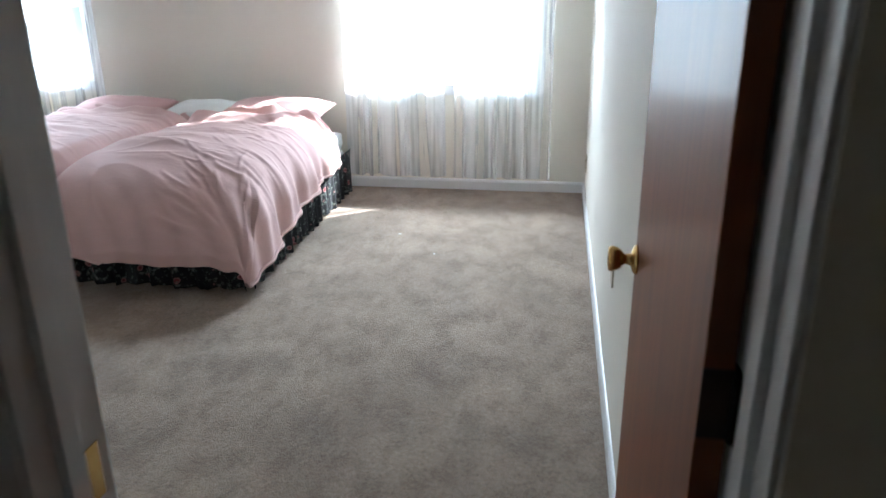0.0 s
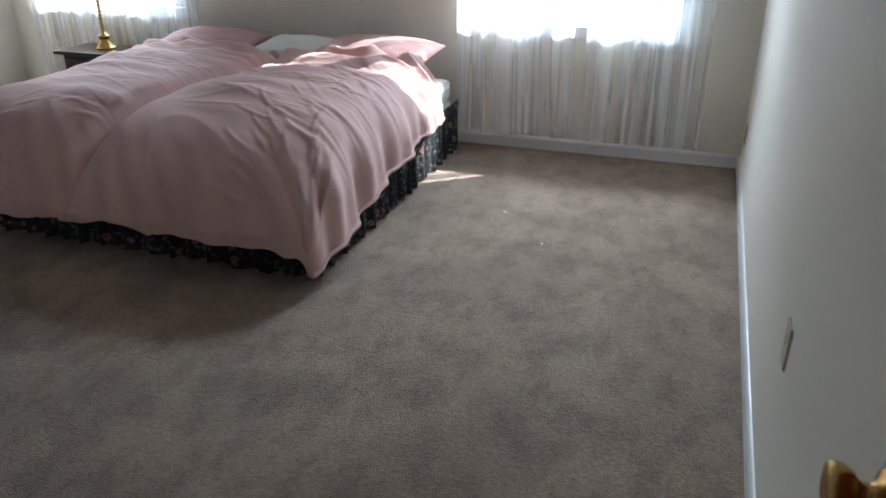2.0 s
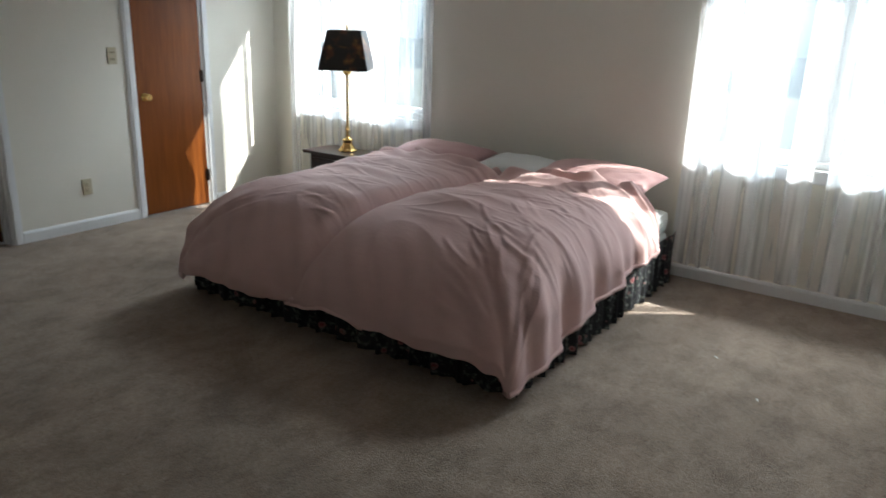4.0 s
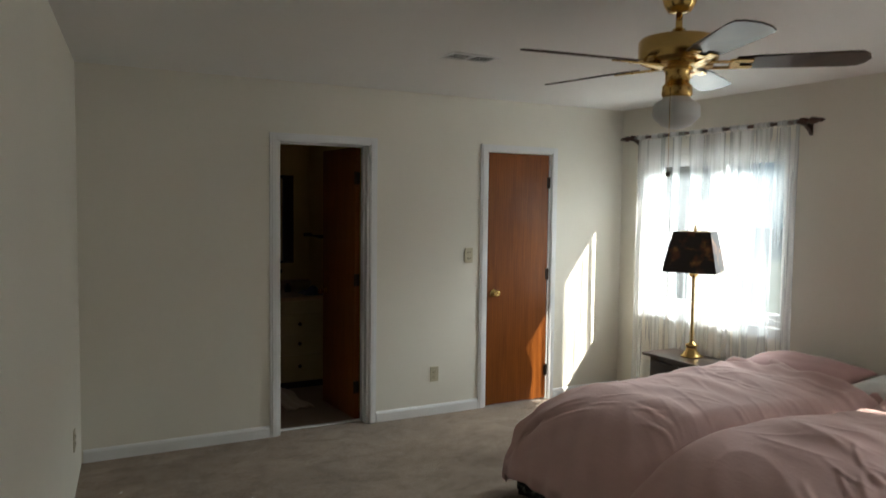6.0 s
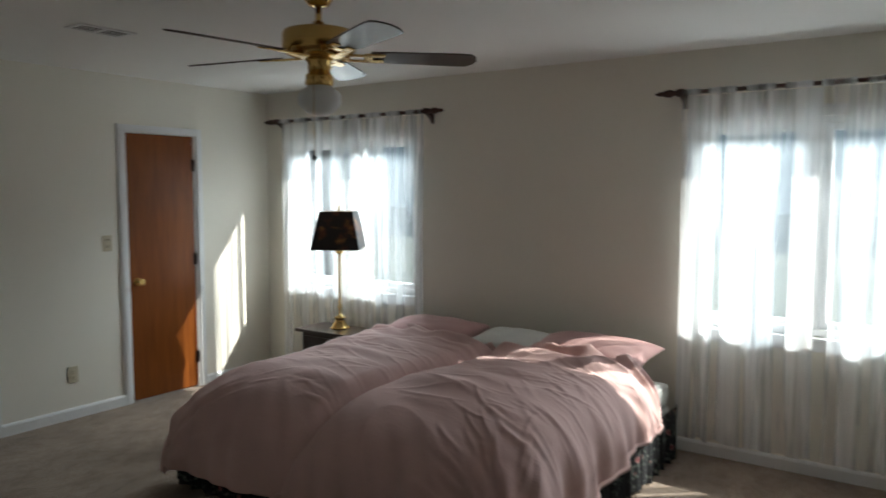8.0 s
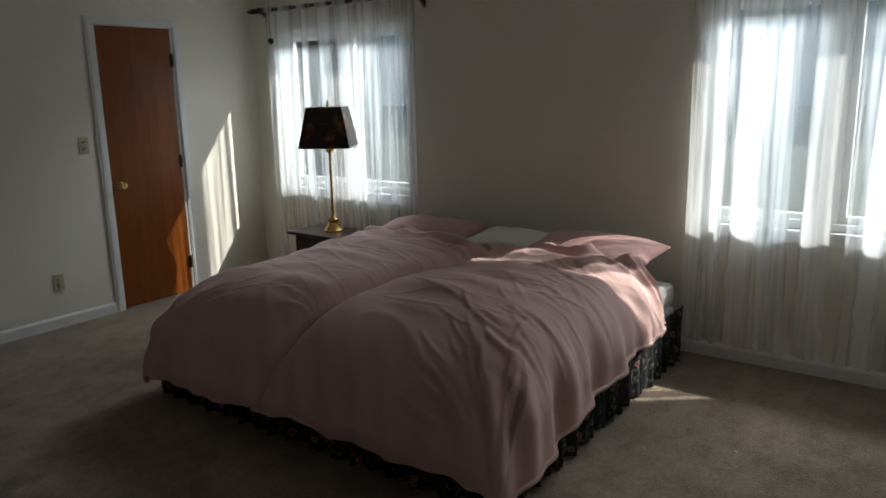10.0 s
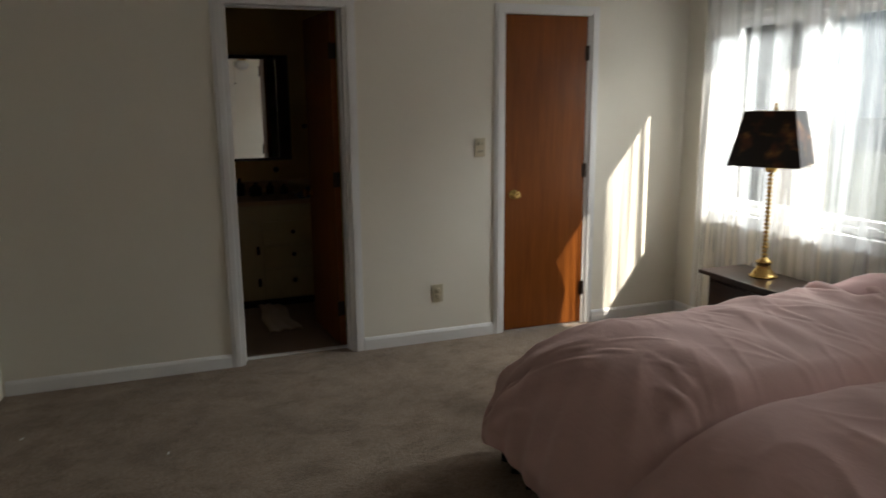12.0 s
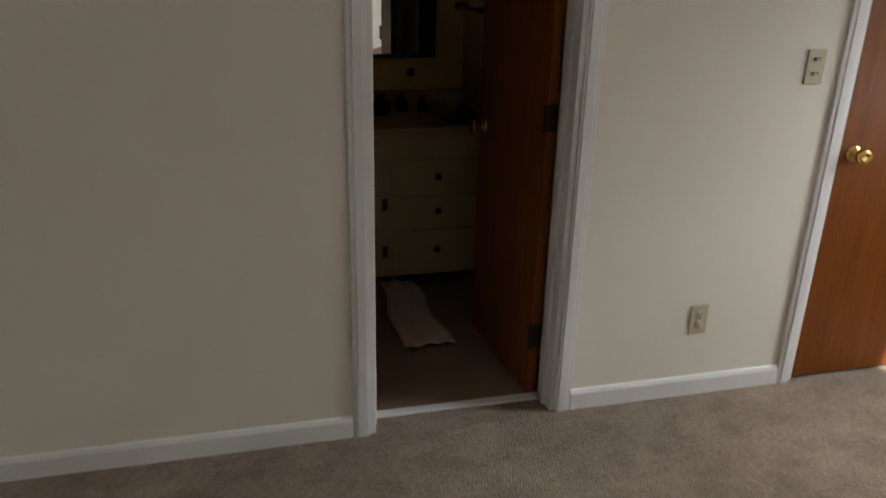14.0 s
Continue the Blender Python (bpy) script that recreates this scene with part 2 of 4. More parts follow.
def lathe(name, mat, profile, m=None, steps=28, parent=None, caps=True):
    """profile: (radius, height) from bottom to top, turned about z."""
    bm = bmesh.new()
    rings = []
    for r, z in profile:
        rings.append([bm.verts.new((r * math.cos(2 * math.pi * k / steps), r * math.sin(2 * math.pi * k / steps), z)) for k in range(steps)])
    for a, b in zip(rings, rings[1:]):
        for k in range(steps):
            bm.faces.new((a[k], a[(k + 1) % steps], b[(k + 1) % steps], b[k]))
    if caps:
        bm.faces.new(rings[0])
        bm.faces.new(rings[-1])
    if m is not None:
        bm.transform(m)
    return finish(bm, name, mat, smooth=True, parent=parent)


def empty(name, at=(0, 0, 0), turn=0.0):
    e = new(name)
    e.matrix_world = pose(*at, 0, 0, turn)
    return e


# ---- the bedroom's shell ----
W, E, N, CEIL = -4.92, 0.545, 6.07, 2.44
SW, SD = 1.80, 1.36  # the south wall's line at its west end and at the entry door
DOOR_W = [(3.028, 3.70, "open"), (4.69, 5.31, "shut")]  # openings in the west wall, y from and to
TOP = 2.03
ENTRY = (-0.255, 0.535)

floor = boxes("floor", M_CARPET, [((-5.04, SD - 0.14, -0.05), (E + 0.12, N + 0.12, 0.0))])
tagged(floor, "beige-brown cut-pile carpet with tread marks", "floor", kind="structure")
ceiling = boxes("ceiling", M_CEIL, [((-6.75, -0.75, CEIL), (1.3, N + 0.15, CEIL + 0.12))])
tagged(ceiling, "white painted plaster ceiling", "ceiling", kind="structure")

items, x = [], W - 0.12
for x0, x1 in WINDOWS:
    items += [((x, N, 0), (x0, N + 0.14, CEIL)), ((x0, N, 0), (x1, N + 0.14, SILL)), ((x0, N, HEAD), (x1, N + 0.14, CEIL))]
    x = x1
items.append(((x, N, 0), (E + 0.12, N + 0.14, CEIL)))
tagged(boxes("wall_north", M_WALL, items), "cream painted wall with two curtained windows", "wall", kind="structure")

items, y = [], 1.9
for y0, y1, _ in DOOR_W:
    items += [((W - 0.12, y, 0), (W, y0, CEIL)), ((W - 0.12, y0, TOP), (W, y1, CEIL))]
    y = y1
items[0] = ((W - 0.12, 1.60, 0), (W, DOOR_W[0][0], CEIL))
items.append(((W - 0.12, y, 0), (W, N, CEIL)))
tagged(boxes("wall_west", M_WALL, items), "cream painted wall with two doorways", "wall", kind="structure")
tagged(boxes("wall_east", M_WALL, [((E, SD - 0.14, 0), (E + 0.12, N, CEIL))]), "plain cream painted wall", "wall", kind="structure")
tagged(prism("wall_south", M_WALL, [(W, SW), (-0.45, SD), (-0.45, SD - 0.12), (W, SW - 0.19)], 0, CEIL), "plain cream painted wall", "wall", kind="structure")
tagged(boxes("wall_entry", M_WALL, [((-0.45, SD - 0.12, 0), (ENTRY[0] - 0.018, SD, CEIL)), ((ENTRY[0] - 0.018, SD - 0.12, TOP + 0.018), (ENTRY[1] + 0.018, SD, CEIL)),
       ((ENTRY[1] + 0.018, SD - 0.12, 0), (E, SD, CEIL))]), "cream painted wall round the entry door", "wall", kind="structure")


# skirting boards
def skirting(p, q, side):
    """A moulded board from p to q, standing out to the given side of that line."""
    (x0, y0), (x1, y1) = p, q
    d = Vector((x1 - x0, y1 - y0)).normalized()
    o = Vector((-d.y, d.x)) * side
    bm = bmesh.new()
    prof = [(0, 0.0), (0.013, 0.0), (0.013, 0.062), (0.009, 0.072), (0.005, 0.078), (0, 0.08)]
    ends = [[bm.verts.new((x + o.x * a, y + o.y * a, z)) for a, z in prof] for x, y in (p, q)]
    for i in range(len(prof)):
        j = (i + 1) % len(prof)
        bm.faces.new((ends[0][i], ends[0][j], ends[1][j], ends[1][i]))
    bm.faces.new(ends[0])
    bm.faces.new(ends[1])
    tagged(finish(bm, "baseboard", M_TRIM), "white painted moulded baseboard", "baseboard", kind="structure")


C = 0.06
skirting((W, SW + 0.01), (W, DOOR_W[0][0] - C), -1)
skirting((W, DOOR_W[0][1] + C), (W, DOOR_W[1][0] - C), -1)
skirting((W, DOOR_W[1][1] + C), (W, N), -1)
skirting((W + 0.013, N), (E - 0.013, N), -1)
skirting((E, 2.0), (E, N), 1)


def casing(name, face, out, y0, y1, axis="x", wide=0.058):
    """Moulded trim round a doorway, on the wall face at `face`, standing out along out."""
    bm = bmesh.new()
    for d0, d1, t in ((0.0, wide, 0.012), (0.008, wide - 0.016, 0.017)):
        for a0, a1, z0, z1 in ((y0 - d1, y0 - d0, 0, TOP + d1), (y1 + d0, y1 + d1, 0, TOP + d1), (y0 - d0, y1 + d0, TOP + d0, TOP + d1)):
            lo, hi = (face, a0, z0), (face + out * t, a1, z1)
            if axis == "y":
                lo, hi = (a0, face, z0), (a1, face + out * t, z1)
            add_box(bm, lo, hi, 0.003)
    return tagged(finish(bm, name, M_TRIM), "white painted moulded door casing", "door casing", kind="structure")


def jambs(name, lo, hi, y0, y1, axis="x"):
    """Lining of a doorway with the stop that the door shuts against."""
    t, bm = 0.018, bmesh.new()
    mid = lo + (hi - lo) * 0.45
    for a, b, k in ((lo, hi, 0.0), (mid - 0.018, mid + 0.018, 0.011)):
        for p0, p1, z0, z1 in ((y0 - t + k, y0 + k, 0, TOP), (y1 - k, y1 + t - k, 0, TOP), (y0 - t + k, y1 + t - k, TOP - k, TOP + t - k)):
            if axis == "x":
                add_box(bm, (a, p0, z0), (b, p1, z1), 0.002)
            else:
                add_box(bm, (p0, a, z0), (p1, b, z1), 0.002)
    return tagged(finish(bm, name, M_TRIM), "white painted door lining with stop", "door frame", kind="structure")


for i, (y0, y1, _) in enumerate(DOOR_W):
    casing("trim_%d" % (i + 1), W, 1, y0, y1)
    jambs("door_frame_%d" % (i + 1), W - 0.119, W + 0.002, y0 + 0.018, y1 - 0.018)
casing("trim_3", SD, 1, ENTRY[0], ENTRY[1], "y", 0.03)
casing("trim_4", SD - 0.12, -1, ENTRY[0], ENTRY[1], "y")
jambs("door_frame_3", SD - 0.122, SD + 0.002, ENTRY[0], ENTRY[1], "y")


# ---- doors ----
KNOB = [(0.032, 0.0), (0.033, 0.004), (0.027, 0.009), (0.013, 0.014), (0.011, 0.026), (0.015, 0.031), (0.021, 0.035), (0.026, 0.044), (0.028, 0.054), (0.025, 0.060), (0.012, 0.062), (0.010, 0.060)]


def flush_door(name, wide, label, knob_back=0.065, knobs=(1, -1), hinge_side=-1, knob_z=0.915):
    """A flush veneered door: the hinge edge at the origin, the leaf along +x, thickness along y."""
    root = empty(name)
    boxes("leaf", M_DOOR, [((0.0, -0.0175, 0.012), (wide, 0.0175, TOP - 0.004))], 0.0015, root)
    for s in knobs:
        m = pose(wide - knob_back, s * 0.0175, knob_z, -90 * s, 0, 0)
        tagged(lathe("knob", M_BRASS, KNOB, m, 24, root), "polished brass knob")
    boxes("latch_plate", M_BRASS, [((wide - 0.0005, -0.012, 0.87), (wide + 0.0015, 0.012, 0.94))], 0.0, root)
    for z in (0.25, 1.05, 1.80):
        bm = bmesh.new()
        add_box(bm, (-0.002, -0.0175, z - 0.045), (-0.0003, 0.0175, z + 0.045))
        add_box(bm, (-0.014, hinge_side * 0.0165, z - 0.045), (0.016, hinge_side * 0.0225, z + 0.045), 0.001)
        bmesh.ops.create_cone(bm, cap_ends=True, segments=10, radius1=0.007, radius2=0.007, depth=0.094, matrix=pose(-0.004, hinge_side * 0.0235, z))
        tagged(finish(bm, "hinge", M_IRON, parent=root), "dark bronze hinge")
    return tagged(root, label, "door")


y0, y1, _ = DOOR_W[1]
d = flush_door("closet_door", y1 - y0 - 0.042, "shut flush door in orange-stained wood with brass knob", 0.06, (1, -1), 1)
d.matrix_world = pose(W - 0.019, y1 - 0.021, 0, 0, 0, -90)
d = flush_door("bathroom_door", 0.60, "flush wooden door standing open into the dark bathroom", 0.06, (1, -1), 1)
d.matrix_world = pose(W - 0.112, DOOR_W[0][1] - 0.045, 0, 0, 0, 184)
d = flush_door("entry_door", 0.80, "flush wooden bedroom door standing open against the wall", 0.04, (1,), -1, 0.94)
d.matrix_world = pose(ENTRY[1] - 0.022, SD + 0.012, 0, 0, 0, 89.3)
strike = boxes("strike_plate", M_BRASS, [((ENTRY[0] - 0.0005, SD - 0.045, 0.865), (ENTRY[0] + 0.002, SD - 0.010, 0.945))])
tagged(strike, "brass strike plate on the entry door jamb", "strike plate")
boxes("threshold", M_TRIM, [((W - 0.12, DOOR_W[0][0], 0.0), (W - 0.08, DOOR_W[0][1], 0.008))], 0.002)
tagged(bpy.data.objects["threshold"], "pale metal threshold strip in the bathroom doorway", "threshold", kind="structure")


# ---- windows, rods and curtains ----
def window_unit(n, x0, x1):
    root = empty("window_%d" % n)
    yc, t = N + 0.085, 0.045
    xm = (x0 + x1) / 2
    boxes("frame", M_TRIM, [((x0, N + 0.03, SILL), (x0 + 0.04, N + 0.135, HEAD)), ((x1 - 0.04, N + 0.03, SILL), (x1, N + 0.135, HEAD)),
          ((x0 + 0.04, N + 0.03, HEAD - 0.04), (x1 - 0.04, N + 0.135, HEAD)), ((x0 + 0.04, N + 0.03, SILL), (x1 - 0.04, N + 0.135, SILL + 0.04)),
          ((xm - 0.035, N + 0.04, SILL + 0.04), (xm + 0.035, N + 0.13, HEAD - 0.04))], 0.003, root)
    for a, b in ((x0 + 0.04, xm - 0.035), (xm + 0.035, x1 - 0.04)):
        s = 0.038
        boxes("sash", M_TRIM, [((a, yc - 0.02, SILL + 0.04), (a + s, yc + 0.02, HEAD - 0.04)), ((b - s, yc - 0.02, SILL + 0.04), (b, yc + 0.02, HEAD - 0.04)),
              ((a + s, yc - 0.02, SILL + 0.04), (b - s, yc + 0.02, SILL + 0.04 + s)), ((a + s, yc - 0.02, HEAD - 0.04 - s), (b - s, yc + 0.02, HEAD - 0.04))], 0.003, root)
        p = boxes("pane", M_GLASS, [((a + s, yc - 0.003, SILL + 0.04 + s), (b - s, yc + 0.003, HEAD - 0.04 - s))], 0, root)
        p.visible_shadow = False
        boxes("crank", M_TRIM, [((b - 0.16, N + 0.032, SILL + 0.035), (b - 0.06, N + 0.05, SILL + 0.05))], 0.003, root)
    boxes("sill", M_TRIM, [((x0 - 0.05, N - 0.028, SILL - 0.022), (x1 + 0.05, N + 0.03, SILL))], 0.004, root)
    boxes("casing", M_TRIM, [((x0 - 0.06, N - 0.014, SILL), (x0, N - 0.001, HEAD + 0.06)), ((x1, N - 0.014, SILL), (x1 + 0.06, N - 0.001, HEAD + 0.06)),
          ((x0, N - 0.014, HEAD), (x1, N - 0.001, HEAD + 0.06)), ((x0 - 0.06, N - 0.014, SILL - 0.08), (x1 + 0.06, N - 0.001, SILL - 0.022))], 0.003, root)
    return tagged(root, "white wooden twin casement window behind sheer curtains", "window", kind="structure")


for i, (x0, x1) in enumerate(WINDOWS):
    window_unit(i + 1, x0, x1)

ROD_Y, ROD_Z = 5.98, 2.183


def curtain_rod(x0, x1):
    root = empty("curtain_rod", (0, 0, 0))
    lathe("pole", M_RODWOOD, [(0.0125, x0), (0.0125, x1)], pose(0, ROD_Y, ROD_Z, 0, 90, 0), 14, root)
    fin = [(0.012, 0.0), (0.022, 0.006), (0.022, 0.014), (0.012, 0.022), (0.016, 0.036), (0.024, 0.055), (0.020, 0.085), (0.011, 0.105), (0.015, 0.115), (0.013, 0.125), (0.006, 0.138), (0.002, 0.150)]
    for x, s in ((x0, -1), (x1, 1)):
        lathe("finial", M_RODWOOD, fin, pose(x, ROD_Y, ROD_Z, 0, 90 * s, 0), 16, root)
        bm = bmesh.new()
        pr = [(N, ROD_Z - 0.085), (N, ROD_Z + 0.02), (ROD_Y - 0.02, ROD_Z + 0.022), (ROD_Y - 0.022, ROD_Z - 0.016), (ROD_Y + 0.03, ROD_Z - 0.03), (N - 0.025, ROD_Z - 0.055)]
        a = [bm.verts.new((x - s * 0.012 - 0.012, y, z)) for y, z in pr]
        b = [bm.verts.new((x - s * 0.012 + 0.012, y, z)) for y, z in pr]
        bm.faces.new(a), bm.faces.new(b)
        for k in range(len(pr)):
            bm.faces.new((a[k], a[(k + 1) % 6], b[(k + 1) % 6], b[k]))
        finish(bm, "bracket", M_RODWOOD, parent=root)
    return tagged(root, "dark wooden curtain rod with turned finials", "curtain rod", "curtain rods")


def sheer_panel(x0, x1, seed, top, bottom):
    """A gathered voile panel; soft overlapping folds that open downwards."""
    rng = random.Random(seed)
    nu, nv = 260, 26
    waves = [(rng.uniform(9, 15), rng.uniform(0, 6.28), rng.uniform(0.5, 1.0)) for _ in range(3)] + [(rng.uniform(22, 34), rng.uniform(0, 6.28), rng.uniform(0.25, 0.5)) for _ in range(3)]
    bm, grid = bmesh.new(), []
    for j in range(nv + 1):
        h = j / nv
        z = top + (bottom - top) * h
        row = []
        for i in range(nu + 1):
            u = i / nu
            x = x0 + (x1 - x0) * u
            edge = min(1.0, u * 12, (1 - u) * 12)
            s = sum(a * math.sin(f * 6.28 * u * (x1 - x0) / 1.5 + p + 0.5 * h * math.sin(p * 3)) for f, p, a in waves) / 2.4
            c = sum(a * math.cos(f * 6.28 * u * (x1 - x0) / 1.5 + p) for f, p, a in waves) / 2.4
            amp = 0.010 + 0.022 * min(1, h * 2.2)
            zz = z
            if j == nv:
                zz += 0.006 * math.sin(u * 40)
            x += edge * sum(0.030 * a * math.sin(6.28 * f * u * (x1 - x0) / 1.5 + p) for f, p, a in ((4.3, seed, 1.0), (6.7, seed * 2.3, 0.8), (10.9, seed * 1.7, 0.6))) * (0.4 + 0.6 * min(1, h * 2))
            pull = 0.02 * math.sin(h * 3.1) * (0.5 - u)
            row.append(bm.verts.new((x + edge * amp * 0.95 * c + pull, ROD_Y + 0.018 + amp * s * 0.75, zz)))
        grid.append(row)
    for j in range(nv):
        for i in range(nu):
            bm.faces.new((grid[j][i], grid[j][i + 1], grid[j + 1][i + 1], grid[j + 1][i]))
    return finish(bm, "panel", M_SHEER, smooth=True)


def curtain(panels, x0, x1):
    root = empty("sheer_curtain", (0, 0, 0))
    for k, (a, b, seed) in enumerate(panels):
        sheer_panel(a, b, seed, ROD_Z - 0.02, 0.11).parent = root
    # gathered rod pocket, threaded over the pole
    rng = random.Random(panels[0][2])
    bm, x = bmesh.new(), x0
    n, rings = 14, []
    while x < x1:
        r = 0.0155 + rng.uniform(0, 0.006)
        rings.append([bm.verts.new((x, ROD_Y + r * math.cos(6.283 * k / n), ROD_Z + r * math.sin(6.283 * k / n))) for k in range(n)])
        x += rng.uniform(0.006, 0.014)
    cut = 0
    for a, b in zip(rings, rings[1:]):
        cut += 1
        if (cut // 5) % 4 == 3:
            continue
        for k in range(n):
            bm.faces.new((a[k], a[(k + 1) % n], b[(k + 1) % n], b[k]))
    finish(bm, "rod_pocket", M_SHEER, smooth=True, parent=root)
    return tagged(root, "white sheer voile curtain gathered on a wooden rod", "curtain", "sheer curtains")


curtain_rod(-4.70, -3.10)
curtain([(-4.65, -3.80, 3), (-3.98, -3.14, 4)], -4.66, -3.13)
curtain_rod(-1.25, 0.33)
curtain([(-1.24, -0.48, 7), (-0.43, 0.29, 9)], -1.25, 0.30)


# ---- the bed ----
BX0, BX1, BY0, BY1 = -3.30, -1.21, 3.95, 5.93
bed = empty("bed", ((BX0 + BX1) / 2, (BY0 + BY1) / 2, 0))
ORIGIN = Matrix.Translation((-(BX0 + BX1) / 2, -(BY0 + BY1) / 2, 0))
XM = (BX0 + BX1) / 2


def in_bed(ob):
    ob.data.transform(ORIGIN)
    ob.parent = bed
    return ob


for a, b in ((BX0 + 0.03, XM - 0.005), (XM + 0.005, BX1 - 0.03)):
    in_bed(boxes("box_spring", M_WHITE, [((a, BY0 + 0.04, 0.10), (b, BY1 - 0.02, 0.315))], 0.02))
    in_bed(boxes("mattress", M_WHITE, [((a + (0.10 if a < XM - 0.1 else 0), BY0 + 0.22, 0.318), (b, BY1, 0.455))], 0.05))
for x in (BX0 + 0.1, XM, BX1 - 0.1):
    for y in (BY0 + 0.1, BY1 - 0.1):
        in_bed(boxes("leg", M_IRON, [((x - 0.02, y - 0.02, 0), (x + 0.02, y + 0.02, 0.10))], 0.003))


def ruffle(p, q, seed):
    (x0, y0), (x1, y1) = p, q
    L = math.hypot(x1 - x0, y1 - y0)
    d, o = Vector((x1 - x0, y1 - y0)) / L, Vector((y1 - y0, x0 - x1)) / L
    rng = random.Random(seed)
    ph = [rng.uniform(0, 6.28) for _ in range(6)]
    nu, nv = int(L * 110), 8
    bm, grid = bmesh.new(), []
    for j in range(nv + 1):
        h = j / nv
        row = []
        for i in range(nu + 1):
            s = L * i / nu
            a = 0.004 + 0.019 * h
            w = math.sin(s * 52 + ph[0] + 1.4 * math.sin(s * 9 + ph[1])) + 0.5 * math.sin(s * 97 + ph[2])
            along = 0.35 * a * math.cos(s * 52 + ph[0] + 1.4 * math.sin(s * 9 + ph[1]))
            z = 0.325 * (1 - h) + 0.006 * h + 0.005 * h * (1 + math.sin(s * 13 + ph[3]))
            pos = Vector((x0, y0)) + d * (s + along) + o * (0.012 + a * w * 0.7)
            row.append(bm.verts.new((pos.x, pos.y, z)))
        grid.append(row)
    for j in range(nv):
        for i in range(nu):
            bm.faces.new((grid[j][i], grid[j][i + 1], grid[j + 1][i + 1], grid[j + 1][i]))
    ob = finish(bm, "bed_skirt", M_FLORAL, smooth=True)
    return tagged(in_bed(ob), "ruffled black floral bed skirt with pink roses")


ruffle((BX0 - 0.005, BY1), (BX0 - 0.005, BY0), 1)
ruffle((BX0, BY0 - 0.005), (BX1, BY0 - 0.005), 2)
ruffle((BX1 + 0.005, BY0), (BX1 + 0.005, BY1), 3)
tagged(bed, "wide bed of two mattresses with floral skirt", "bed")


def ridged(p, s):
    return 1 - abs(noise.noise(Vector(p) * s)) * 2


def crease_set(seed, x_in, x_out, side, foot, y_head):
    """Creases of a duvet cover as (x, y, cos, sin, half length, half width, height): a fan at the hanging corner, short tucks along the side and soft swells across."""
    rng = random.Random(seed)
    w = abs(x_out - x_in)
    out = []
    for k in range(30 if side > 0 else 10):  # drawn towards the corner at the foot
        d, a = rng.uniform(0.16, 0.62), rng.uniform(0.15, 1.45)
        out.append((x_out - side * d * math.cos(a), foot + d * math.sin(a), -side * math.cos(a + rng.gauss(0, 0.12)), math.sin(a), rng.uniform(0.08, 0.20), rng.uniform(0.009, 0.016), rng.uniform(0.005, 0.011)))
    for k in range(46 if side > 0 else 14):  # tucks running in from the side
        y = rng.uniform(foot + 0.35, y_head - 0.25)
        a = rng.uniform(0.25, 0.85)
        out.append((x_out - side * rng.uniform(0.05, 0.55), y, -side * math.cos(a), math.sin(a), rng.uniform(0.07, 0.20), rng.uniform(0.009, 0.018), rng.uniform(0.004, 0.009)))
    for k in range(26):  # fine slack lines across the middle
        a = rng.gauss(0.15, 0.25)
        out.append((x_in + side * rng.uniform(0.15, 0.85) * w, rng.uniform(foot + 0.3, y_head - 0.2), -side * math.cos(a), math.sin(a), rng.uniform(0.08, 0.25), rng.uniform(0.010, 0.020), rng.uniform(0.003, 0.008)))
    for k in range(12):  # soft swells of the filling
        a = rng.gauss(0.2, 0.2)
        out.append((x_in + side * rng.uniform(0.2, 0.8) * w, rng.uniform(foot + 0.4, y_head - 0.1), -side * math.cos(a), math.sin(a), rng.uniform(0.25, 0.45), rng.uniform(0.05, 0.09), rng.uniform(0.010, 0.020)))
    return out


def crease_height(creases, x, y):
    h = 0.0
    for cx, cy, c, s, half, wide, up in creases:
        p, q = x - cx, y - cy
        if abs(p) < half + 0.15 and abs(q) < half + 0.15:
            u = (p * c + q * s) / half
            if abs(u) < 1:
                v = (q * c - p * s + 0.10 * half * u * u) / wide
                if abs(v) < 3.2:
                    h += 0.6 * up * (1 - u * u) * (math.exp(-v * v) - 0.35 * math.exp(-(v - 1.4) ** 2))
    return h


